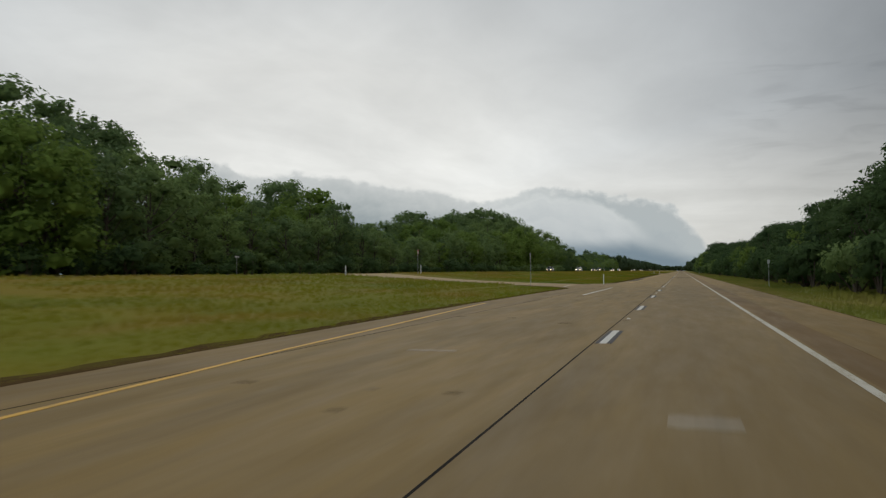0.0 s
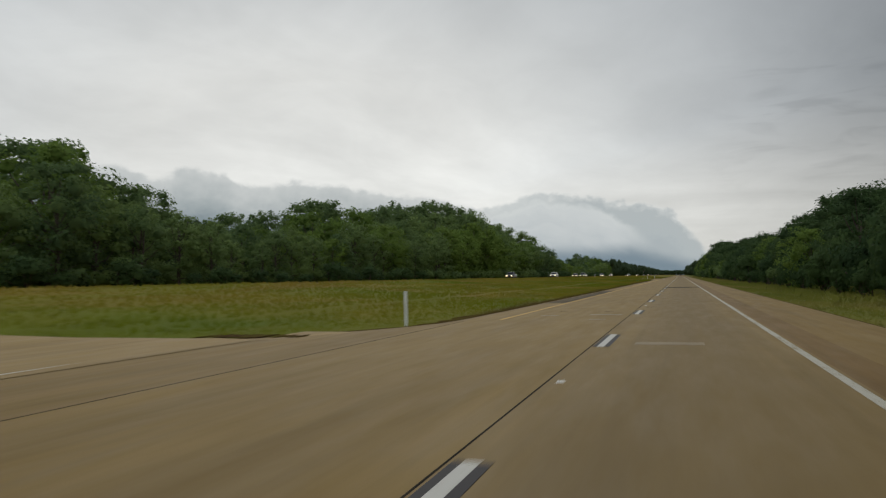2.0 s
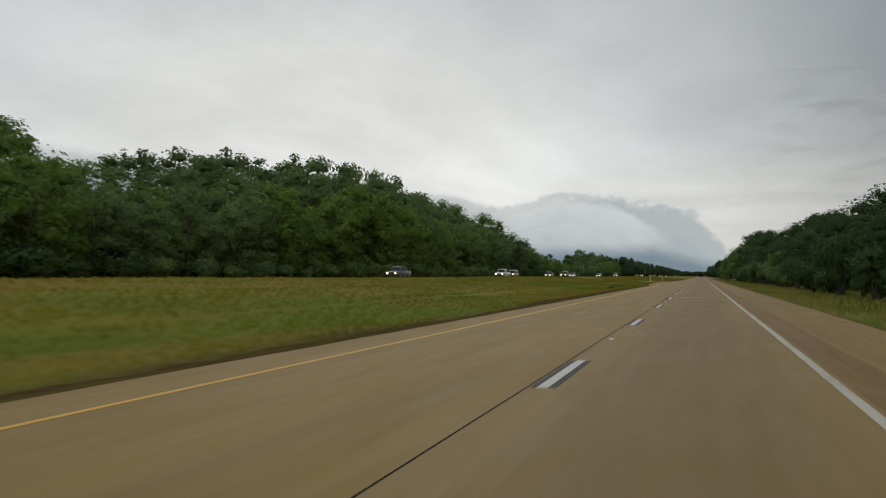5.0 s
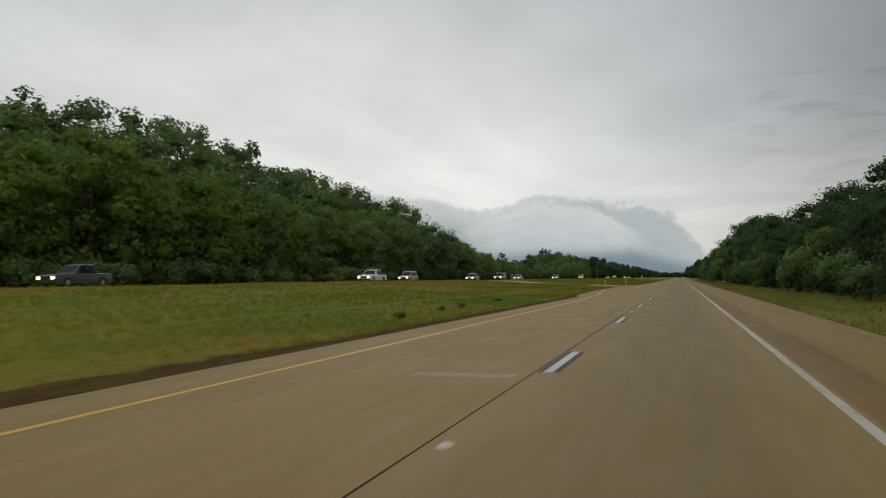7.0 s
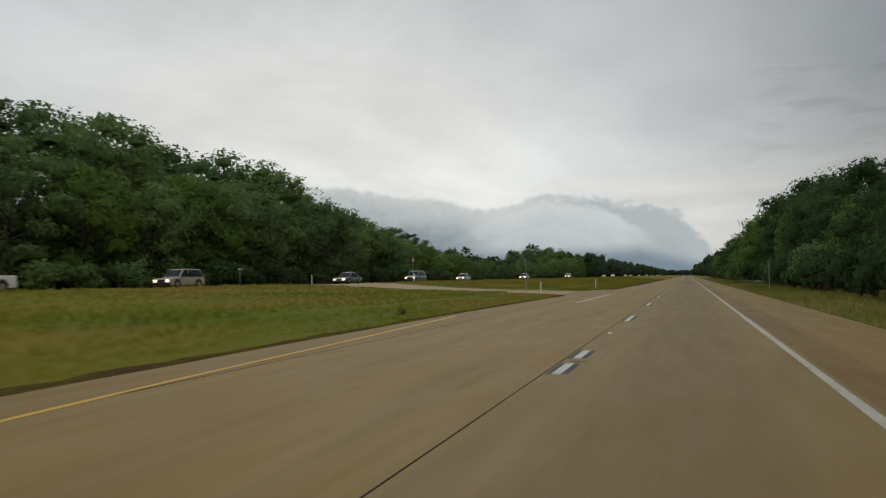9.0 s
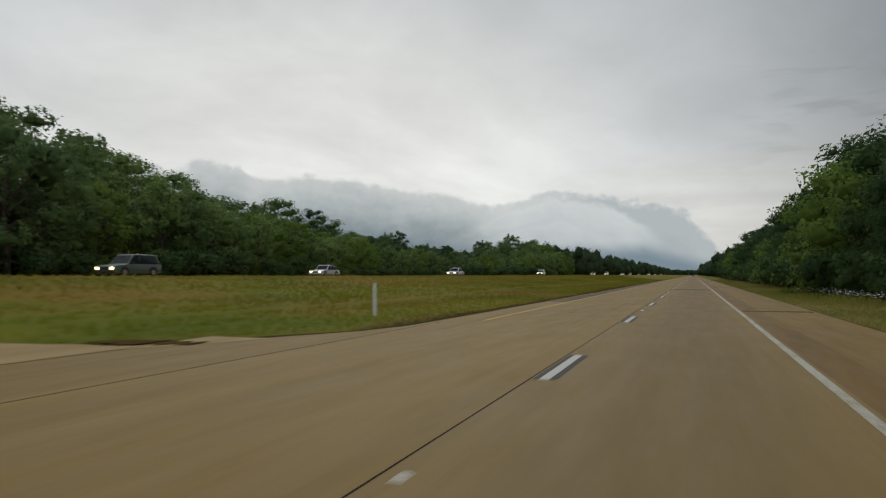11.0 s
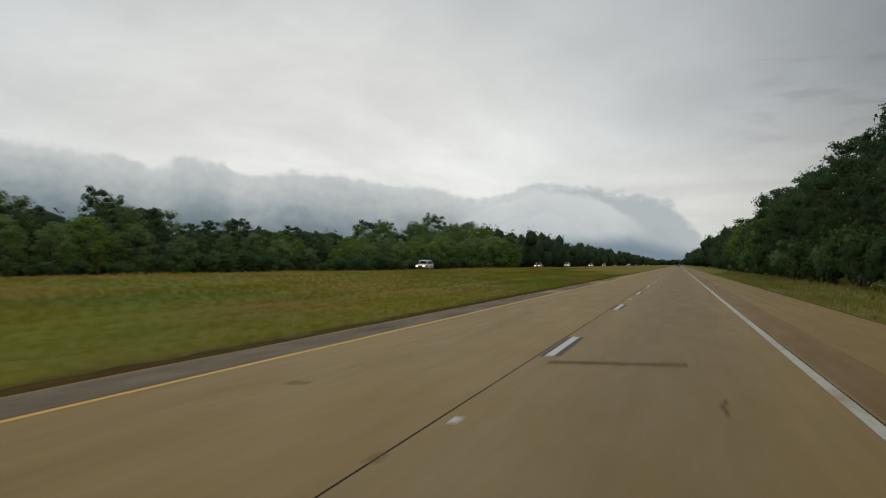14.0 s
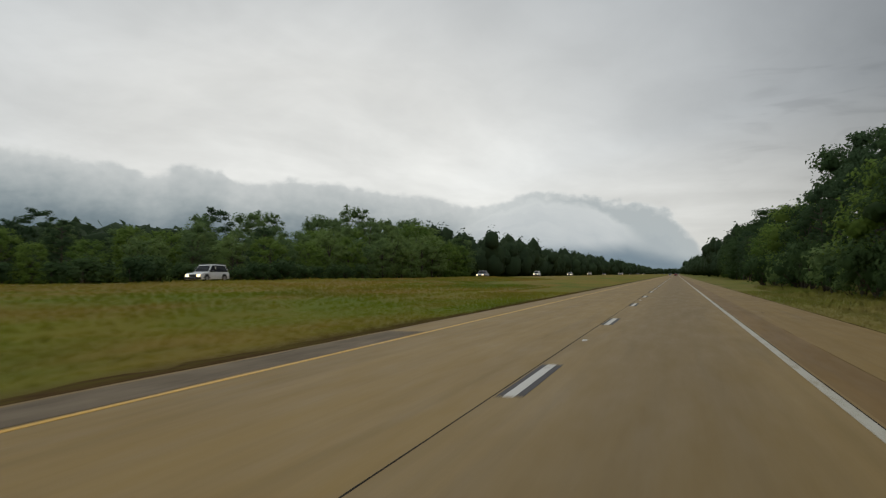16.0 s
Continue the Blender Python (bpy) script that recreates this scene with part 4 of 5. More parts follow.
# height of the skyline of the woods along the road
LEFT_TOP = ((30, 26), (54, 26.3), (64, 26.3), (73, 25.5), (82, 20.6), (91, 19.3), (96, 20), (103, 16), (110, 16.5), (117, 20.7), (129, 22.9), (134, 18.5), (138, 16.2), (145, 17.2), (153, 13), (161, 13.6),
            (176, 17), (190, 19.3), (206, 21.4), (235, 21.2), (250, 24), (266, 27.2), (286, 29.6), (292, 30.2), (297, 26), (312, 28), (318, 28), (322, 24.4), (327, 24.5), (334, 27), (340, 27.3),
            (348, 26.8), (362, 26.6), (393, 24.2), (404, 21.0), (414, 18.0), (421, 16.2), (426, 16), (434, 16), (446, 15), (450, 13.4), (457, 14.4), (470, 12.8), (484, 11.8), (492, 10.8), (498, 13.2), (507, 12.6), (516, 11),
            (527, 11.8), (546, 9.8), (574, 11.3), (591, 13.2), (627, 16.6), (668, 20.2), (706, 20.5), (790, 18), (1500, 20))
RIGHT_TOP = ((20, 14), (58, 14.5), (64, 12), (74, 11.2), (100, 10.8), (117, 12.0), (135, 11.6), (160, 11), (175, 9.9), (200, 10.2), (230, 10.9), (279, 11.8), (325, 11.2), (345, 12.8), (360, 14.6), (390, 16.4), (416, 17.6), (432, 16.0), (441, 14.8),
             (456, 14), (470, 14.3), (487, 15.8), (510, 15.4), (545, 14.6), (570, 15), (600, 13.8), (665, 14.2), (900, 17), (1500, 20))
EYE = 1.4
rnd = random.Random(5)


def forest(name, spots, label):
    """The rows behind, which nobody could count: all their trees as one mass of foliage."""
    vs, fs, ns, slots, used, o = [], [], [], [], [], 0
    for (ob, tall), m in spots:
        crown = [c for c in ob.children if c.name.startswith("crown")][0].data
        co, tri = np.empty(len(crown.vertices) * 3), np.empty(len(crown.polygons) * 3, dtype=np.int64)
        crown.vertices.foreach_get("co", co)
        crown.polygons.foreach_get("vertices", tri)
        co, tri, mm = co.reshape(-1, 3), tri.reshape(-1, 3), np.array(m)
        vs.append(co @ mm[:3, :3].T + mm[:3, 3])
        nn = NORMALS[crown.name] @ mm[:3, :3].T
        ns.append(nn / np.linalg.norm(nn, axis=1)[:, None])
        tri = tri[co[tri[:, 0], 2] > 0.5 * tall]
        if crown.materials[0] not in used:
            used.append(crown.materials[0])
        slots += [used.index(crown.materials[0])] * len(tri)
        fs.append(tri + o)
        o += len(co)
    me = mesh_of(name, np.concatenate(vs).tolist(), np.concatenate(fs).tolist(), used[0])
    for ma in used[1:]:
        me.materials.append(ma)
    me.polygons.foreach_set("material_index", slots)
    soften(me, np.concatenate(ns).tolist())
    return tagged(new(name, me), label, "trees", kind="stuff")


def stand(kinds, x, y, h, squeeze=1.0):
    ob, tall = rnd.choice(kinds)
    k = h / tall
    return (ob, tall), Matrix.Translation((x, y, base(x) - 0.1)) @ Matrix.Rotation(rnd.uniform(0, 6.28), 4, "Z") @ Matrix.Diagonal((k * squeeze, k * squeeze, k, 1))


# left wood: back row as one mass, then single trees in the middle and at the edge
spots, y = [], 32.0
while y < 700:
    x = -78 + rnd.uniform(-3, 3)
    h = lerp(LEFT_TOP, y) * rnd.choice((0.80, 0.90, 0.96, 1.0, 1.03) if y < 425 else (0.92, 0.98, 1.03, 1.1)) * rnd.uniform(0.97, 1.03) - base(x)
    spots.append(stand(PINES if 420 < y < 620 and rnd.random() < 0.28 else TALL, x, y + rnd.uniform(-1.5, 1.5), h, rnd.uniform(1.1, 1.3)))
    y += 8.6 * rnd.uniform(0.8, 1.2) * (1.0 if y < 425 else 0.75 if y < 560 else 1.2)
forest("left_woods", spots, "tall dense green woods behind the opposite road")
for x0, step, ratio, jitter, last, ahead in ((-67, 8.2, 0.80, 2.5, 690, 9), (-57.5, 6.4, 0.60, 1.5, 690, 18)):
    y = 32.0
    while y < last:
        x = x0 + rnd.uniform(-jitter, jitter)
        h = (EYE + (lerp(LEFT_TOP, y + ahead) - EYE) * ratio) * rnd.uniform(0.78, 1.05) - base(x)
        kinds = TALL if h > 11 and rnd.random() < 0.8 else (FOREST_EDGE if rnd.random() < 0.4 else EDGE_LIGHT)
        if ratio > 0.7 and 415 < y < 600 and rnd.random() < 0.4:
            kinds, h = PINES, h * 1.12
        if ratio < 0.7:
            kinds = FOREST_EDGE if rnd.random() < (0.25 if 222 < y < 280 else 0.74) else EDGE_LIGHT
        plant(kinds, rnd, x, y + rnd.uniform(-1.5, 1.5), h, squeeze=rnd.uniform(0.95, 1.2))
        y += step * rnd.uniform(0.8, 1.2)
y = 34.0
while y < 600:
    plant(SHRUBS[1:2] if 200 < y < 330 else SHRUBS[2:], rnd, -51.8 + rnd.uniform(-0.8, 0.8), y, rnd.uniform(1.6, 3.6), squeeze=rnd.uniform(1.0, 1.4))
    y += rnd.uniform(4.2, 6.4)
# right wood
spots, y = [], 24.0
while y < 700:
    x = 20.5 + rnd.uniform(-1.5, 1.5)
    h = lerp(RIGHT_TOP, y) * rnd.choice((0.80, 0.90, 0.96, 1.0)) * rnd.uniform(0.97, 1.03)
    pine = 425 < y < 640
    spots.append(stand(PINES if pine and rnd.random() < 0.8 else OAKS, x, y, h, 1.05 if pine else 1.15))
    y += 7.0 * rnd.uniform(0.8, 1.2) * (1.0 if y < 560 else 1.4)
forest("right_woods", spots, "dense dark green woods beside the highway")
y = 24.0
while y < 690:
    x = 15.2 + rnd.uniform(-0.8, 0.8)
    h = (EYE + (lerp(RIGHT_TOP, y + 20) - EYE) * 0.64) * rnd.uniform(0.74, 1.0)
    kinds = PINES if 425 < y < 640 and rnd.random() < 0.75 else OAKS
    if rnd.random() < 0.12:
        kinds = EDGE_LIGHT
    plant(kinds, rnd, x, y + rnd.uniform(-1, 1), h, squeeze=rnd.uniform(0.95, 1.15) if kinds is not PINES else 0.85)
    y += 4.9 * rnd.uniform(0.8, 1.2)
y = 26.0
while y < 580:
    plant(SHRUBS[1:] + SHRUBS[2:] * 2, rnd, 12.2 + rnd.uniform(-0.5, 0.4), y, rnd.uniform(1.8, 4.6), squeeze=rnd.uniform(0.6, 0.95))
    y += rnd.uniform(2.8, 4.4)
for x, y, h in ((11.9, 293.0, 4.4), (13.0, 120.0, 5.6), (13.4, 262.0, 5.4), (-55.0, 262.0, 13.0)):
    plant(EDGE_LIGHT, rnd, x, y, h)
for kinds in (TALL, OAKS, FOREST_EDGE, EDGE_LIGHT, PINES, SHRUBS):
    for ob, h in kinds:
        if ob.name not in USED:
            ob.matrix_basis = pose(-95.0, 300.0 + rnd.uniform(-80, 80), 1.0)


for i, (x, y) in enumerate(((-8.2, 227.9), (-8.3, 231.2), (-8.7, 241.0), (-7.9, 221.8), (-9.0, 284.8))):
    weed = shrub(50 + i, 0.30, 0.30, "dark green clump of weeds in the median grass", 260, M_SHRUB)
    weed.matrix_basis = pose(x, y, land(x, y))


def far_woods(name, spans, seed, sprays=60):
    """Woods far along the road: many small ragged clumps, one sheet of foliage."""
    rng = np.random.default_rng(seed)
    vs, fs, ns = [], [], []
    bv, bf = ball(1)
    for x0, x1, y0, y1, count, h0, h1, r0, r1 in spans:
        for i in range(count):
            x, y = rng.uniform(x0, x1), rng.uniform(y0, y1)
            h, r = rng.uniform(h0, h1), rng.uniform(r0, r1)
            for part_of in range(3):
                k, o = rng.uniform(0, 50), len(vs)
                lx, ly = x + rng.uniform(-0.5, 0.5) * r, y + rng.uniform(-0.5, 0.5) * r
                lz, lr = h * (0.36, 0.55, 0.74)[part_of], r * (0.95, 0.85, 0.6)[part_of]
                lh = h * (0.38, 0.32, 0.26)[part_of]
                for q in bv:
                    n = 0.85 + 0.45 * noise.noise(Vector((q.x * 1.9 + k, q.y * 1.9, q.z * 1.9)))
                    vs.append((lx + q.x * lr * n, ly + q.y * lr * n, lz + q.z * lh * n))
                    ns.append(tuple(q))
                fs += [tuple(j + o for j in f) for f in bf]
                v, nn, cnt = leaves(rng, np.array((lx, ly, lz)), np.array((lr, lr, lh)), sprays, 0.5 + 0.12 * r)
                o = len(vs)
                vs += [tuple(q) for q in v]
                ns += [tuple(q) for q in nn]
                fs += [(o + 3 * j, o + 3 * j + 1, o + 3 * j + 2) for j in range(cnt)]
    return tagged(new(name, soften(mesh_of(name, vs, fs, M_FARLEAF), ns)), "distant dark green woods along the highway", "trees", kind="stuff")


far_woods("far_woods", ((-84, -55, 680, 1100, 190, 13, 18.5, 3.0, 5.5), (-84, -57, 1100, 1600, 130, 14, 19.5, 4, 7), (-90, -58, 1600, 2600, 140, 15, 21, 5, 9),
                        (16, 28, 680, 1100, 170, 9, 16, 2.5, 4.5), (17, 30, 1100, 1600, 110, 12, 18, 3.5, 6), (18, 40, 1600, 2600, 130, 15, 22, 5, 9),
                        (-260, 220, 2650, 2900, 130, 14, 20, 8, 16)), 3, 44)
far_woods("woods_interior", ((-97, -85, -20, 430, 150, 13, 17, 5, 7), (-97, -85, 430, 720, 90, 8, 10.5, 5, 7), (-170, -98, -40, 760, 330, 11, 15, 7, 10), (27, 38, 0, 720, 110, 7, 9.5, 5, 7), (36, 95, -40, 760, 280, 9, 12, 7, 10)), 8, 26)


# ---- grass ----
def grass(name, strips, seed, label):
    rng = np.random.default_rng(seed)
    vs, fs = [], []
    for x0, x1, y0, y1, per, tall, wide in strips:
        count = int((x1 - x0) * (y1 - y0) * per)
        px, py = rng.uniform(x0, x1, count), rng.uniform(y0, y1, count)
        lean, size, turn = rng.uniform(0.1, 0.6, (count, 2)), rng.uniform(0.55, 1.2, (count, 2)), rng.uniform(0, math.pi, (count, 2))
        off = rng.uniform(-0.09, 0.09, (count, 4))
        side = 1.0 if x0 > 0 else -1.0
        for i in range(count):
            x, y = px[i], py[i]
            if bare(x, y, 0.04) or (168 < y < 246 and i % 4 and edge_left(y) - soil_width(y) + 0.2 < x < 0):
                continue
            z = land(x, y)
            lush = 0.75 + 0.6 * noise.noise(Vector((x * 0.25, y * 0.1, 1.0)))
            for b in range(2):
                h, w = tall * lush * size[i, b], wide * size[i, 1 - b]
                ca, sa = math.cos(turn[i, b]), math.sin(turn[i, b])
                ox, oy = x + off[i, b], y + off[i, b + 2]
                o = len(vs)
                p0, p1 = (ox - ca * w, oy + side * sa * w), (ox + ca * w, oy - side * sa * w)
                tip = (ox + side * sa * h * lean[i, b] * 0.6, oy + ca * h * lean[i, b], z + h)
                # the face of the blade looks back along the road
                if (p1[1] - p0[1]) * -0.5 * side - (p0[0] - p1[0]) < 0:
                    p0, p1 = p1, p0
                vs += [(*p0, z - 0.02), (*p1, z - 0.02), tip]
                fs.append((o, o + 1, o + 2))
    me = mesh_of(name, vs, fs, M_GRASS)
    me.polygons.foreach_set("use_smooth", [True] * len(me.polygons))
    # blades take the light of the sward as a whole
    me.normals_split_custom_set_from_vertices([(0.0, -0.25, 0.97)] * len(vs))
    return tagged(new(name, me), label, "grass", kind="stuff")


grass("median_grass", ((-6.6, -5.2, -6, 520, 26, 0.14, 0.022), (-11, -5.2, -12, 540, 18, 0.14, 0.03), (-20, -11, -6, 560, 8, 0.19, 0.045), (-34.5, -20, 8, 620, 5, 0.19, 0.06)), 2,
      "unmown green and straw-coloured grass of the median")
grass("verge_grass", ((6.35, 9.5, 10, 540, 16, 0.18, 0.03), (9.5, 13, 15, 560, 9, 0.32, 0.045), (-51.5, -46.3, 40, 600, 2.2, 0.4, 0.06)), 3,
      "long grass between the pavement and the woods")


def wildflowers(spots, seed):
    """White flower heads on thin stems, in drifts along the foot of the wood."""
    rng = np.random.default_rng(seed)
    vs, fs, mats = [], [], []
    for x0, x1, y0, y1, count in spots:
        for i in range(count):
            x, y, h, r = rng.uniform(x0, x1), rng.uniform(y0, y1), rng.uniform(0.3, 0.62), rng.uniform(0.02, 0.045)
            z, o = land(x, y), len(vs)
            vs += [(x - 0.006, y, z - 0.02), (x + 0.006, y, z - 0.02), (x, y, z + h)]
            fs.append((o, o + 1, o + 2))
            mats.append(0)
            o = len(vs)
            a0 = rng.uniform(0, 1)
            vs += [(x + r * math.cos(a0 + k * 1.0472), y + r * math.sin(a0 + k * 1.0472), z + h + 0.012 * (k % 2)) for k in range(6)] + [(x, y, z + h + 0.03)]
            fs += [(o + k, o + (k + 1) % 6, o + 6) for k in range(6)]
            mats += [1] * 6
    me = mesh_of("wildflowers", vs, fs, M_GRASS)
    me.materials.append(M_PETAL)
    me.polygons.foreach_set("material_index", mats)
    return tagged(new("wildflowers", me), "small white wildflowers in the long verge grass", "flowers", kind="stuff")


wildflowers(((10.0, 12.4, 358, 388, 330), (11.0, 12.8, 450, 462, 60)), 6)


# ---- posts and signs ----
def delineator(height=1.1):
    root = new("delineator_post")
    bm = box_bm(-0.05, 0.05, -0.014, 0.014, -0.25, height, 0.01)
    part("post", from_bm("post", bm, M_POST), root)
    part("reflector", from_bm("reflector", box_bm(-0.038, 0.038, -0.022, -0.0145, height - 0.22, height - 0.06, 0.003), M_SIGNWHITE), root, "white reflective patch")
    return tagged(root, "slim white plastic delineator post in the grass", "post", "delineator posts")


d0 = delineator()
spots = [(-6.55, 68.0), (-28.2, 68.4), (-27.9, 47.1), (-9.6, 317.4), (-8.0, 341.9), (-31.2, 317.8), (-31.0, 344.0)]
d0.matrix_basis = pose(*spots[0], land(*spots[0]))
for x, y in spots[1:]:
    copy_thing(d0, pose(x, y, land(x, y)))


def triangle_bm(r, thick, corner, y0):
    bm = bmesh.new()
    pts = []
    for k in range(3):
        a = radians(-90 + 120 * k)
        cx, cz = (r - 2 * corner) * math.cos(a), (r - 2 * corner) * math.sin(a)
        for j in range(5):
            b = a + radians(-60 + 30 * j)
            pts.append((cx + corner * math.cos(b), cz + corner * math.sin(b)))
    lo = [bm.verts.new((x, y0, z)) for x, z in pts]
    hi = [bm.verts.new((x, y0 + thick, z)) for x, z in pts]
    bm.faces.new(lo)
    bm.faces.new(hi[::-1])
    n = len(pts)
    for i in range(n):
        bm.faces.new((lo[i], hi[i], hi[(i + 1) % n], lo[(i + 1) % n]))
    bmesh.ops.recalc_face_normals(bm, faces=bm.faces)
    return bm


def yield_sign(height):
    """Downward triangle on a steel post; the face looks along -y."""
    root = new("yield_sign")
    part("post", from_bm("post", box_bm(-0.03, 0.03, 0.012, 0.05, -0.4, height + 0.35, 0.008), M_STEEL), root)
    plate = part("plate", from_bm("plate", triangle_bm(0.56, 0.004, 0.04, 0.004), M_SIGNBACK), root, "bare metal back plate")
    plate.location = (0, 0, height)
    red = part("border", from_bm("border", triangle_bm(0.555, 0.003, 0.04, 0.0), M_RED), root, "red border sheet")
    red.location = (0, 0, height)
    white = part("centre", from_bm("centre", triangle_bm(0.30, 0.003, 0.03, -0.0035), M_SIGNWHITE), root, "white centre sheet")
    white.location = (0, 0, height)
    for z in (-0.2, 0.18):
        bolt = part("bolt", from_bm("bolt", box_bm(-0.012, 0.012, 0.05, 0.06, -0.012, 0.012, 0.004), M_STEEL), root)
        bolt.location = (0, 0, height + z)
    return tagged(root, "red and white yield sign on a steel post", "sign", "crossing signs")


s0 = yield_sign(2.6)
for i, c in enumerate(CROSSINGS):
    a = (-10.8, 48.2 + c)
    b = (-28.3, 67.7 + c)
    if i == 0:
        s0.matrix_basis = pose(*a, land(*a), 0, 0, -84)
    else:
        copy_thing(s0, pose(*a, land(*a), 0, 0, -84))
    copy_thing(s0, pose(*b, land(*b), 0, 0, 96))


def marker_pole(height, plate):
    root = new("marker_pole")
    bm = box_bm(-0.03, 0.03, -0.02, 0.02, -0.3, height, 0.006)
    part("post", from_bm("post", bm, M_STEEL if plate else M_WOOD), root)
    if plate:
        part("plate", from_bm("plate", box_bm(-0.10, 0.10, 0.022, 0.027, height - 0.34, height - 0.02, 0.002), M_SIGNBACK), root, "small bare metal plate")
    return root


p = tagged(marker_pole(2.5, True), "thin roadside pole with a small metal plate", "pole")
p.matrix_basis = pose(9.2, 58.0, land(9.2, 58))
p = tagged(marker_pole(2.6, False), "thin pale weathered wooden pole in the verge", "pole")
p.matrix_basis = pose(9.35, 333.3, land(9.35, 333.3), 0, 1.5, 0)


def arrow_sign():
    """Wide black plate with a white arrow on a steel post, turned to the crossing."""
    root = new("arrow_sign")
    part("post", from_bm("post", box_bm(-0.03, 0.03, 0.012, 0.06, -0.4, 2.36, 0.006), M_STEEL), root)
    part("plate", from_bm("plate", box_bm(-0.46, 0.46, -0.004, 0.008, 2.02, 2.33, 0.001), M_TRIM), root, "black sign plate")
    bm = bmesh.new()
    outline = ((-0.42, 2.175), (-0.22, 2.30), (-0.22, 2.245), (0.42, 2.245), (0.42, 2.105), (-0.22, 2.105), (-0.22, 2.05))
    f = bm.faces.new([bm.verts.new((x, -0.0065, z)) for x, z in outline])
    bmesh.ops.solidify(bm, geom=[f], thickness=0.002)
    arrow = part("arrow", from_bm("arrow", bm, M_SIGNWHITE), root, "white arrow")
    part("bar", from_bm("bar", box_bm(-0.12, 0.34, -0.0085, -0.007, 2.145, 2.205), M_TRIM), arrow, "dark bar of unreadable letters")
    return tagged(root, "black and white arrow sign on a post across the opposite road", "road sign", "arrow signs")


a0 = arrow_sign()
a0.matrix_basis = pose(-47.6, 59.0, land(-47.6, 59.0), 0, 0, 90)
copy_thing(a0, pose(-47.6, 330.5, land(-47.6, 330.5), 0, 0, 90))


# ---- vehicles ----
def hull(name, outline, half, tuck, mat, x_top=None, bevel=0.05):
    """A body lofted from a side outline (y, z): it narrows towards the top."""
    bm = bmesh.new()
    zs = [z for y, z in outline]
    z0, z1 = min(zs), max(zs)
    rows = []
    for s in (-1, 1):
        rows.append([bm.verts.new((s * (half - tuck * ((z - z0) / (z1 - z0)) ** 1.4), y, z)) for y, z in outline])
    n = len(outline)
    bm.faces.new(rows[0])
    bm.faces.new(rows[1][::-1])
    for i in range(n):
        j = (i + 1) % n
        bm.faces.new((rows[0][j], rows[0][i], rows[1][i], rows[1][j]))
    bmesh.ops.recalc_face_normals(bm, faces=bm.faces)
    if bevel:
        bmesh.ops.bevel(bm, geom=list(bm.edges), offset=bevel, segments=2, affect="EDGES", profile=0.6, clamp_overlap=True)
    return from_bm(name, bm, mat, True)


def ring(radius, width, mat, name, inner=0.0):
    bm = bmesh.new()
    bmesh.ops.create_cone(bm, cap_ends=True, segments=24, radius1=radius, radius2=radius, depth=width, matrix=Matrix.Rotation(math.pi / 2, 4, "Y"))
    bmesh.ops.bevel(bm, geom=[e for e in bm.edges if len(e.link_faces) == 2 and e.calc_face_angle(0) > 1.0], offset=min(0.04, width * 0.3), segments=2, affect="EDGES")
    return from_bm(name, bm, mat)


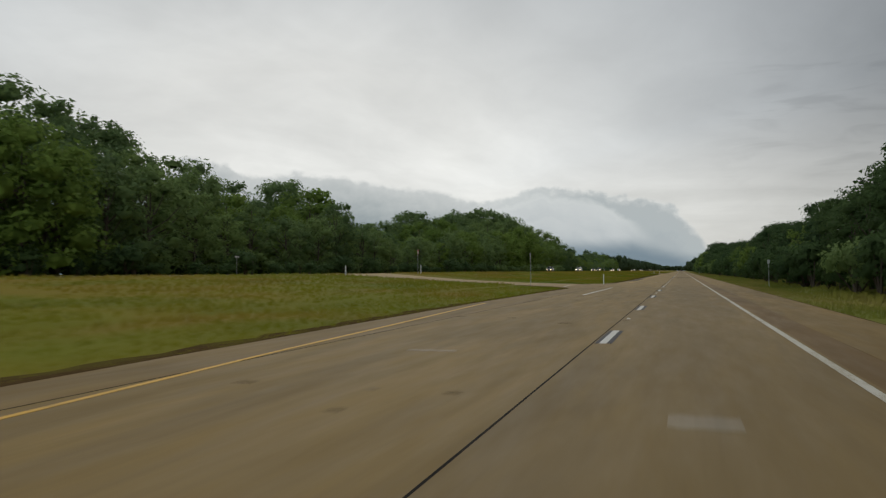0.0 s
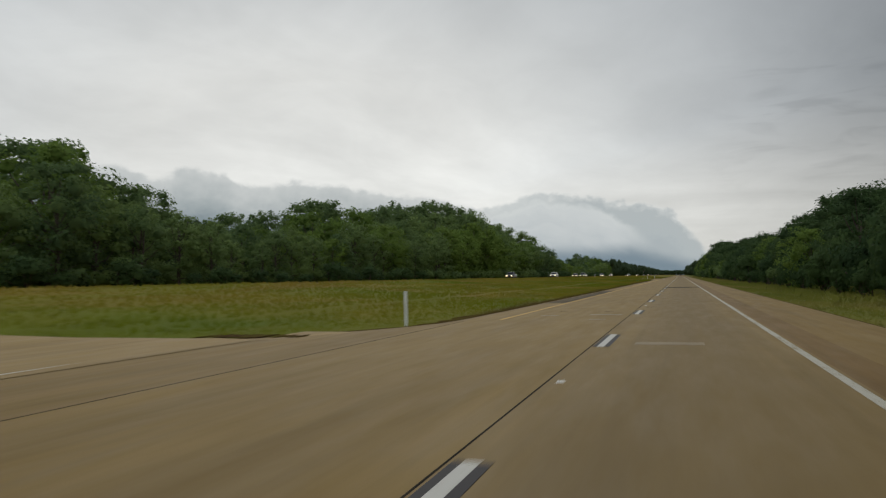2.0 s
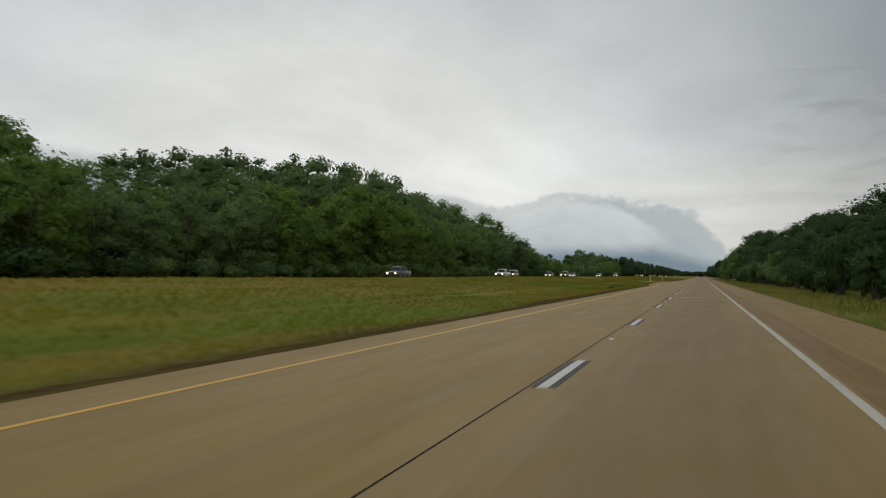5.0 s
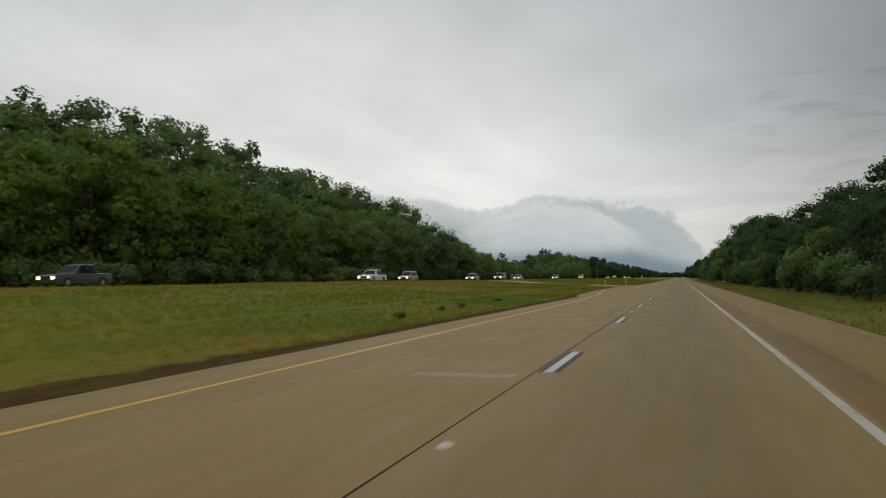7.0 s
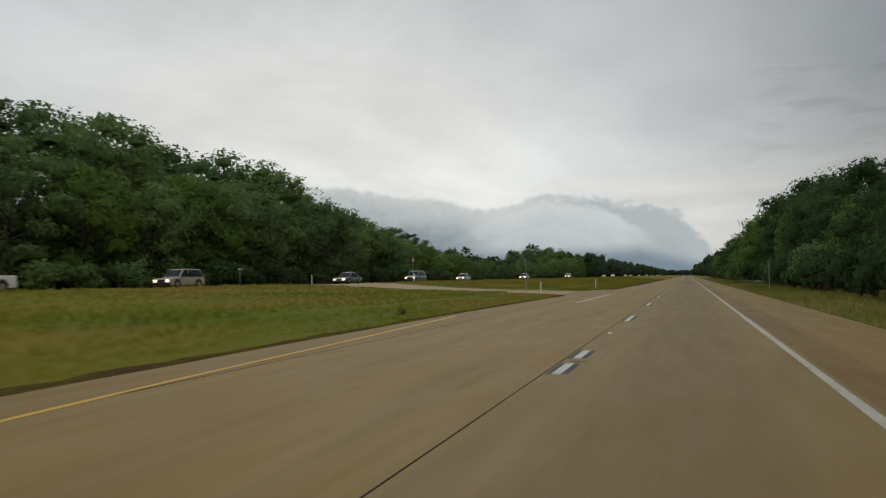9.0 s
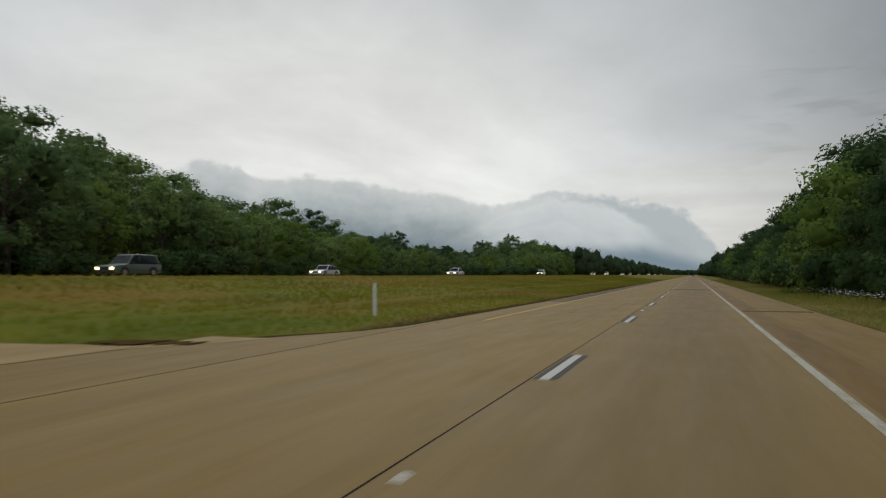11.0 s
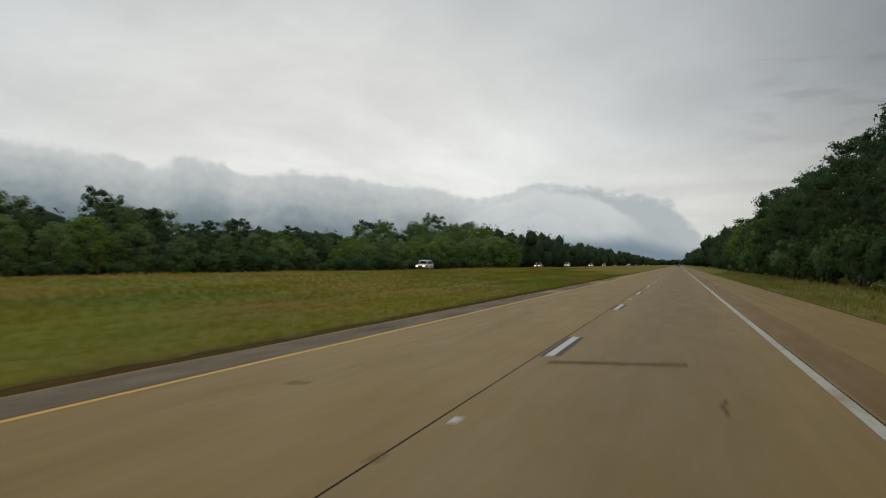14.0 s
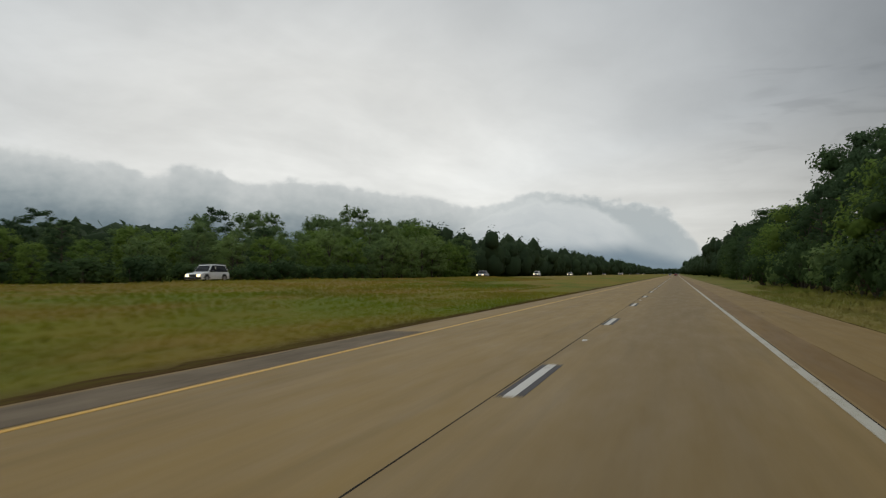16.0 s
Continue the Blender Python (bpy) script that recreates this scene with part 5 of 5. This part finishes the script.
def vehicle(kind, colour, length, width, height, label, tail=False):
    """Car that faces -y; y from -length/2 at the nose, ground at z 0."""
    root = new(kind)
    h, L, hw = height, length / 2, width / 2
    belt, hood, sill = 0.56 * h, 0.52 * h, 0.16 * h
    if kind == "pickup":
        belt, hood = 0.60 * h, 0.56 * h
        low = [(-L, sill), (-L, hood * 0.86), (-L + 0.2, hood), (-0.15 * L, belt), (0.30 * L, belt), (L - 0.02, belt), (L, sill * 1.3), (L - 0.1, sill)]
        cab = [(-0.36 * L, belt - 0.03), (-0.12 * L, h * 0.985), (0.1 * L, h), (0.37 * L, h * 0.985), (0.43 * L, belt - 0.03)]
        glass = [(-0.31 * L, belt + 0.02), (-0.10 * L, h - 0.11), (0.1 * L, h - 0.09), (0.35 * L, h - 0.11), (0.39 * L, belt + 0.02)]
    elif kind == "sedan":
        low = [(-L, sill * 1.3), (-L + 0.04, hood * 0.82), (-L + 0.5, hood), (-0.36 * L, belt), (0.62 * L, belt), (L - 0.12, belt * 0.98), (L, belt * 0.7), (L - 0.06, sill), (-L + 0.1, sill)]
        cab = [(-0.42 * L, belt - 0.03), (-0.08 * L, h * 0.985), (0.12 * L, h), (0.36 * L, h * 0.975), (0.74 * L, belt - 0.03)]
        glass = [(-0.37 * L, belt + 0.02), (-0.07 * L, h - 0.09), (0.12 * L, h - 0.07), (0.34 * L, h - 0.10), (0.66 * L, belt + 0.02)]
    else:
        low = [(-L, sill * 1.3), (-L + 0.04, hood * 0.9), (-L + 0.35, hood), (-0.42 * L, belt), (L - 0.06, belt), (L, belt * 0.7), (L - 0.05, sill), (-L + 0.1, sill)]
        cab = [(-0.46 * L, belt - 0.03), (-0.16 * L, h * 0.98), (0.1 * L, h), (0.82 * L, h * 0.97), (0.97 * L, belt - 0.03)]
        glass = [(-0.41 * L, belt + 0.03), (-0.14 * L, h - 0.12), (0.1 * L, h - 0.10), (0.79 * L, h - 0.14), (0.91 * L, belt + 0.03)]
    body = part("body", hull("body", low, hw, 0.05, colour), root)
    part("cabin", hull("cabin", cab, hw - 0.05, 0.17, colour), root)
    # side glass stands a little proud of the cabin; windscreen and rear screen between the pillars
    zt = [z for y, z in glass]
    for s in (-1, 1):
        bm = bmesh.new()
        vs = [bm.verts.new((s * (hw - 0.05 + 0.006 - 0.17 * ((z - cab[0][1]) / (h - cab[0][1])) ** 1.4), y, z)) for y, z in glass]
        f = bm.faces.new(vs)
        bmesh.ops.solidify(bm, geom=[f], thickness=0.01)
        part("side_window", from_bm("side_window", bm, M_GLASS), root, "dark side glass")
        mid = part("door_pillar", from_bm("door_pillar", box_bm(-0.012, 0.012, -0.04, 0.04, belt + 0.02, h - 0.14), colour), root)
        mid.location = (s * (hw - 0.115), 0.06 * L if kind != "pickup" else 0.10 * L, 0)
    for (ya, za), (yb, zb), nm in ((cab[0], cab[1], "windscreen"), (cab[-1], cab[-2], "rear_window")):
        bm = bmesh.new()
        d = -0.012 if nm == "windscreen" else 0.012
        p0, p1 = 0.12, 0.88
        wa = hw - 0.16
        q = []
        for t, w in ((p0, wa), (p1, wa - 0.12)):
            yy, zz = ya + (yb - ya) * t, za + (zb - za) * t
            q.append(((-w, yy + d, zz + 0.012), (w, yy + d, zz + 0.012)))
        vs = [bm.verts.new(v) for v in (q[0][0], q[0][1], q[1][1], q[1][0])]
        f = bm.faces.new(vs)
        bmesh.ops.solidify(bm, geom=[f], thickness=0.01)
        part(nm, from_bm(nm, bm, M_GLASS), root, "dark tinted glass")
    for s in (-1, 1):
        part("headlight", from_bm("headlight", box_bm(s * (hw - 0.30) - 0.15, s * (hw - 0.30) + 0.15, -L - 0.025, -L + 0.12, hood * 0.62, hood * 0.84, 0.03), M_LAMP if not tail else M_SIGNWHITE), root, "lit headlight")
        part("tail_light", from_bm("tail_light", box_bm(s * (hw - 0.20) - 0.10, s * (hw - 0.20) + 0.10, L - 0.10, L + 0.015, belt * 0.62, belt * 0.92, 0.02), M_TAIL), root, "red tail light")
        m = part("mirror", from_bm("mirror", box_bm(s * (hw + 0.08) - 0.09, s * (hw + 0.08) + 0.09, -0.30 * L - 0.08, -0.30 * L + 0.06, belt, belt + 0.16, 0.03), M_TRIM if kind != "pickup" else colour), root)
    part("bumper", from_bm("bumper", box_bm(-hw + 0.02, hw - 0.02, -L - 0.06, -L + 0.2, sill * 1.1, sill * 1.1 + 0.2, 0.05), M_TRIM if kind != "sedan" else colour), root)
    part("bumper", from_bm("bumper", box_bm(-hw + 0.02, hw - 0.02, L - 0.2, L + 0.06, sill * 1.1, sill * 1.1 + 0.2, 0.05), M_TRIM if kind != "sedan" else colour), root)
    part("grille", from_bm("grille", box_bm(-hw + 0.5, hw - 0.5, -L - 0.02, -L + 0.1, hood * 0.58, hood * 0.84, 0.02), M_TRIM), root)
    rad = 0.335 if kind == "sedan" else 0.38
    tyre, rim = ring(rad, 0.22, M_RUBBER, "tyre"), ring(rad * 0.62, 0.235, M_RIM, "rim")
    for y in (-0.60 * L, 0.62 * L):
        for s in (-1, 1):
            w = part("wheel", from_bm("wheel", box_bm(-0.05, 0.05, -0.05, 0.05, -0.05, 0.05, 0.02), M_TRIM), root)
            w.location = (s * (hw - 0.09), y, rad)
            part("tyre", tyre, w)
            part("rim", rim, w, "alloy rim")
            part("wheel_arch", from_bm("wheel_arch", arch(rad * 1.18, 0.02), M_TRIM), root).location = (s * (hw + 0.004), y, rad)
    if kind == "suv":
        for s in (-1, 1):
            part("roof_rail", from_bm("roof_rail", box_bm(s * (hw - 0.32) - 0.02, s * (hw - 0.32) + 0.02, -0.1 * L, 0.75 * L, h - 0.015, h + 0.07, 0.015), M_TRIM), root)
    if kind == "pickup":
        bed = box_bm(-hw + 0.12, hw - 0.12, 0.46 * L, L - 0.08, belt - 0.02, belt + 0.012)
        part("bed_floor", from_bm("bed_floor", bed, M_TRIM), root, "dark load bed")
    return tagged(root, label, "car" if kind != "pickup" else "pickup truck", "oncoming vehicles")


def arch(r, thick):
    bm = bmesh.new()
    n = 14
    lo = [bm.verts.new((-thick / 2, r * math.cos(math.pi * k / n), r * math.sin(math.pi * k / n))) for k in range(n + 1)]
    hi = [bm.verts.new((thick / 2, v.co.y, v.co.z)) for v in lo]
    bm.faces.new(lo)
    bm.faces.new(hi[::-1])
    for i in range(n):
        bm.faces.new((lo[i], lo[i + 1], hi[i + 1], hi[i]))
    bm.faces.new((lo[n], lo[0], hi[0], hi[n]))
    bmesh.ops.recalc_face_normals(bm, faces=bm.faces)
    return bm


P_WHITE, P_DARK, P_SILVER = car_paint("white_car_paint", (0.68, 0.68, 0.66)), car_paint("charcoal_car_paint", (0.05, 0.055, 0.065)), car_paint("silver_car_paint", (0.42, 0.43, 0.44))
P_GOLD, P_GREEN, P_RED = car_paint("beige_car_paint", (0.36, 0.31, 0.23)), car_paint("dark_green_car_paint", (0.07, 0.10, 0.075)), car_paint("maroon_car_paint", (0.12, 0.03, 0.03))
ROAD_Z = 1.22
LANES = (-38.4, -42.2)
dark_truck = vehicle("pickup", P_DARK, 5.6, 1.95, 1.78, "dark grey pickup truck with headlights on")
dark_truck.matrix_basis = pose(LANES[1], 241, ROAD_Z)
white_truck = vehicle("pickup", P_WHITE, 5.7, 1.98, 1.76, "white pickup truck with headlights on")
white_truck.matrix_basis = pose(LANES[0], 289, ROAD_Z)
van = vehicle("minivan", P_GOLD, 4.9, 1.92, 1.76, "beige minivan with headlights on")
van.matrix_basis = pose(LANES[1], 313, ROAD_Z)
dark_sedan = vehicle("sedan", P_DARK, 4.8, 1.82, 1.45, "dark sedan with headlights on")
dark_sedan.matrix_basis = pose(LANES[0], 340, ROAD_Z)
silver_sedan = vehicle("sedan", P_SILVER, 4.85, 1.82, 1.46, "silver sedan with headlights on")
silver_sedan.matrix_basis = pose(LANES[0], 444, ROAD_Z)
white_suv = vehicle("suv", P_WHITE, 4.7, 1.88, 1.76, "white sport utility car with roof rails and headlights on")
white_suv.matrix_basis = pose(LANES[1], 541, ROAD_Z)
green_van = vehicle("minivan", P_GREEN, 4.9, 1.92, 1.76, "dark green minivan with headlights on")
green_van.matrix_basis = pose(LANES[0], 364, ROAD_Z)
for ob, lane, y in ((silver_sedan, 1, 402), (dark_sedan, 0, 634), (white_suv, 1, 720), (silver_sedan, 0, 772), (van, 1, 875), (dark_sedan, 0, 916), (silver_sedan, 0, 1036),
                    (white_suv, 1, 1120), (dark_sedan, 1, 1240), (silver_sedan, 0, 1330), (van, 0, 1460)):
    copy_thing(ob, pose(LANES[lane], y, ROAD_Z))
ahead = vehicle("suv", P_RED, 4.7, 1.88, 1.72, "maroon car driving ahead in the distance", True)
ahead["group"] = "vehicles ahead"
ahead.matrix_basis = pose(1.9, 960, 0, 0, 0, 180)
other = vehicle("sedan", P_SILVER, 4.8, 1.82, 1.46, "silver sedan driving ahead in the distance", True)
other["group"] = "vehicles ahead"
other.matrix_basis = pose(-2.0, 1010, 0, 0, 0, 180)
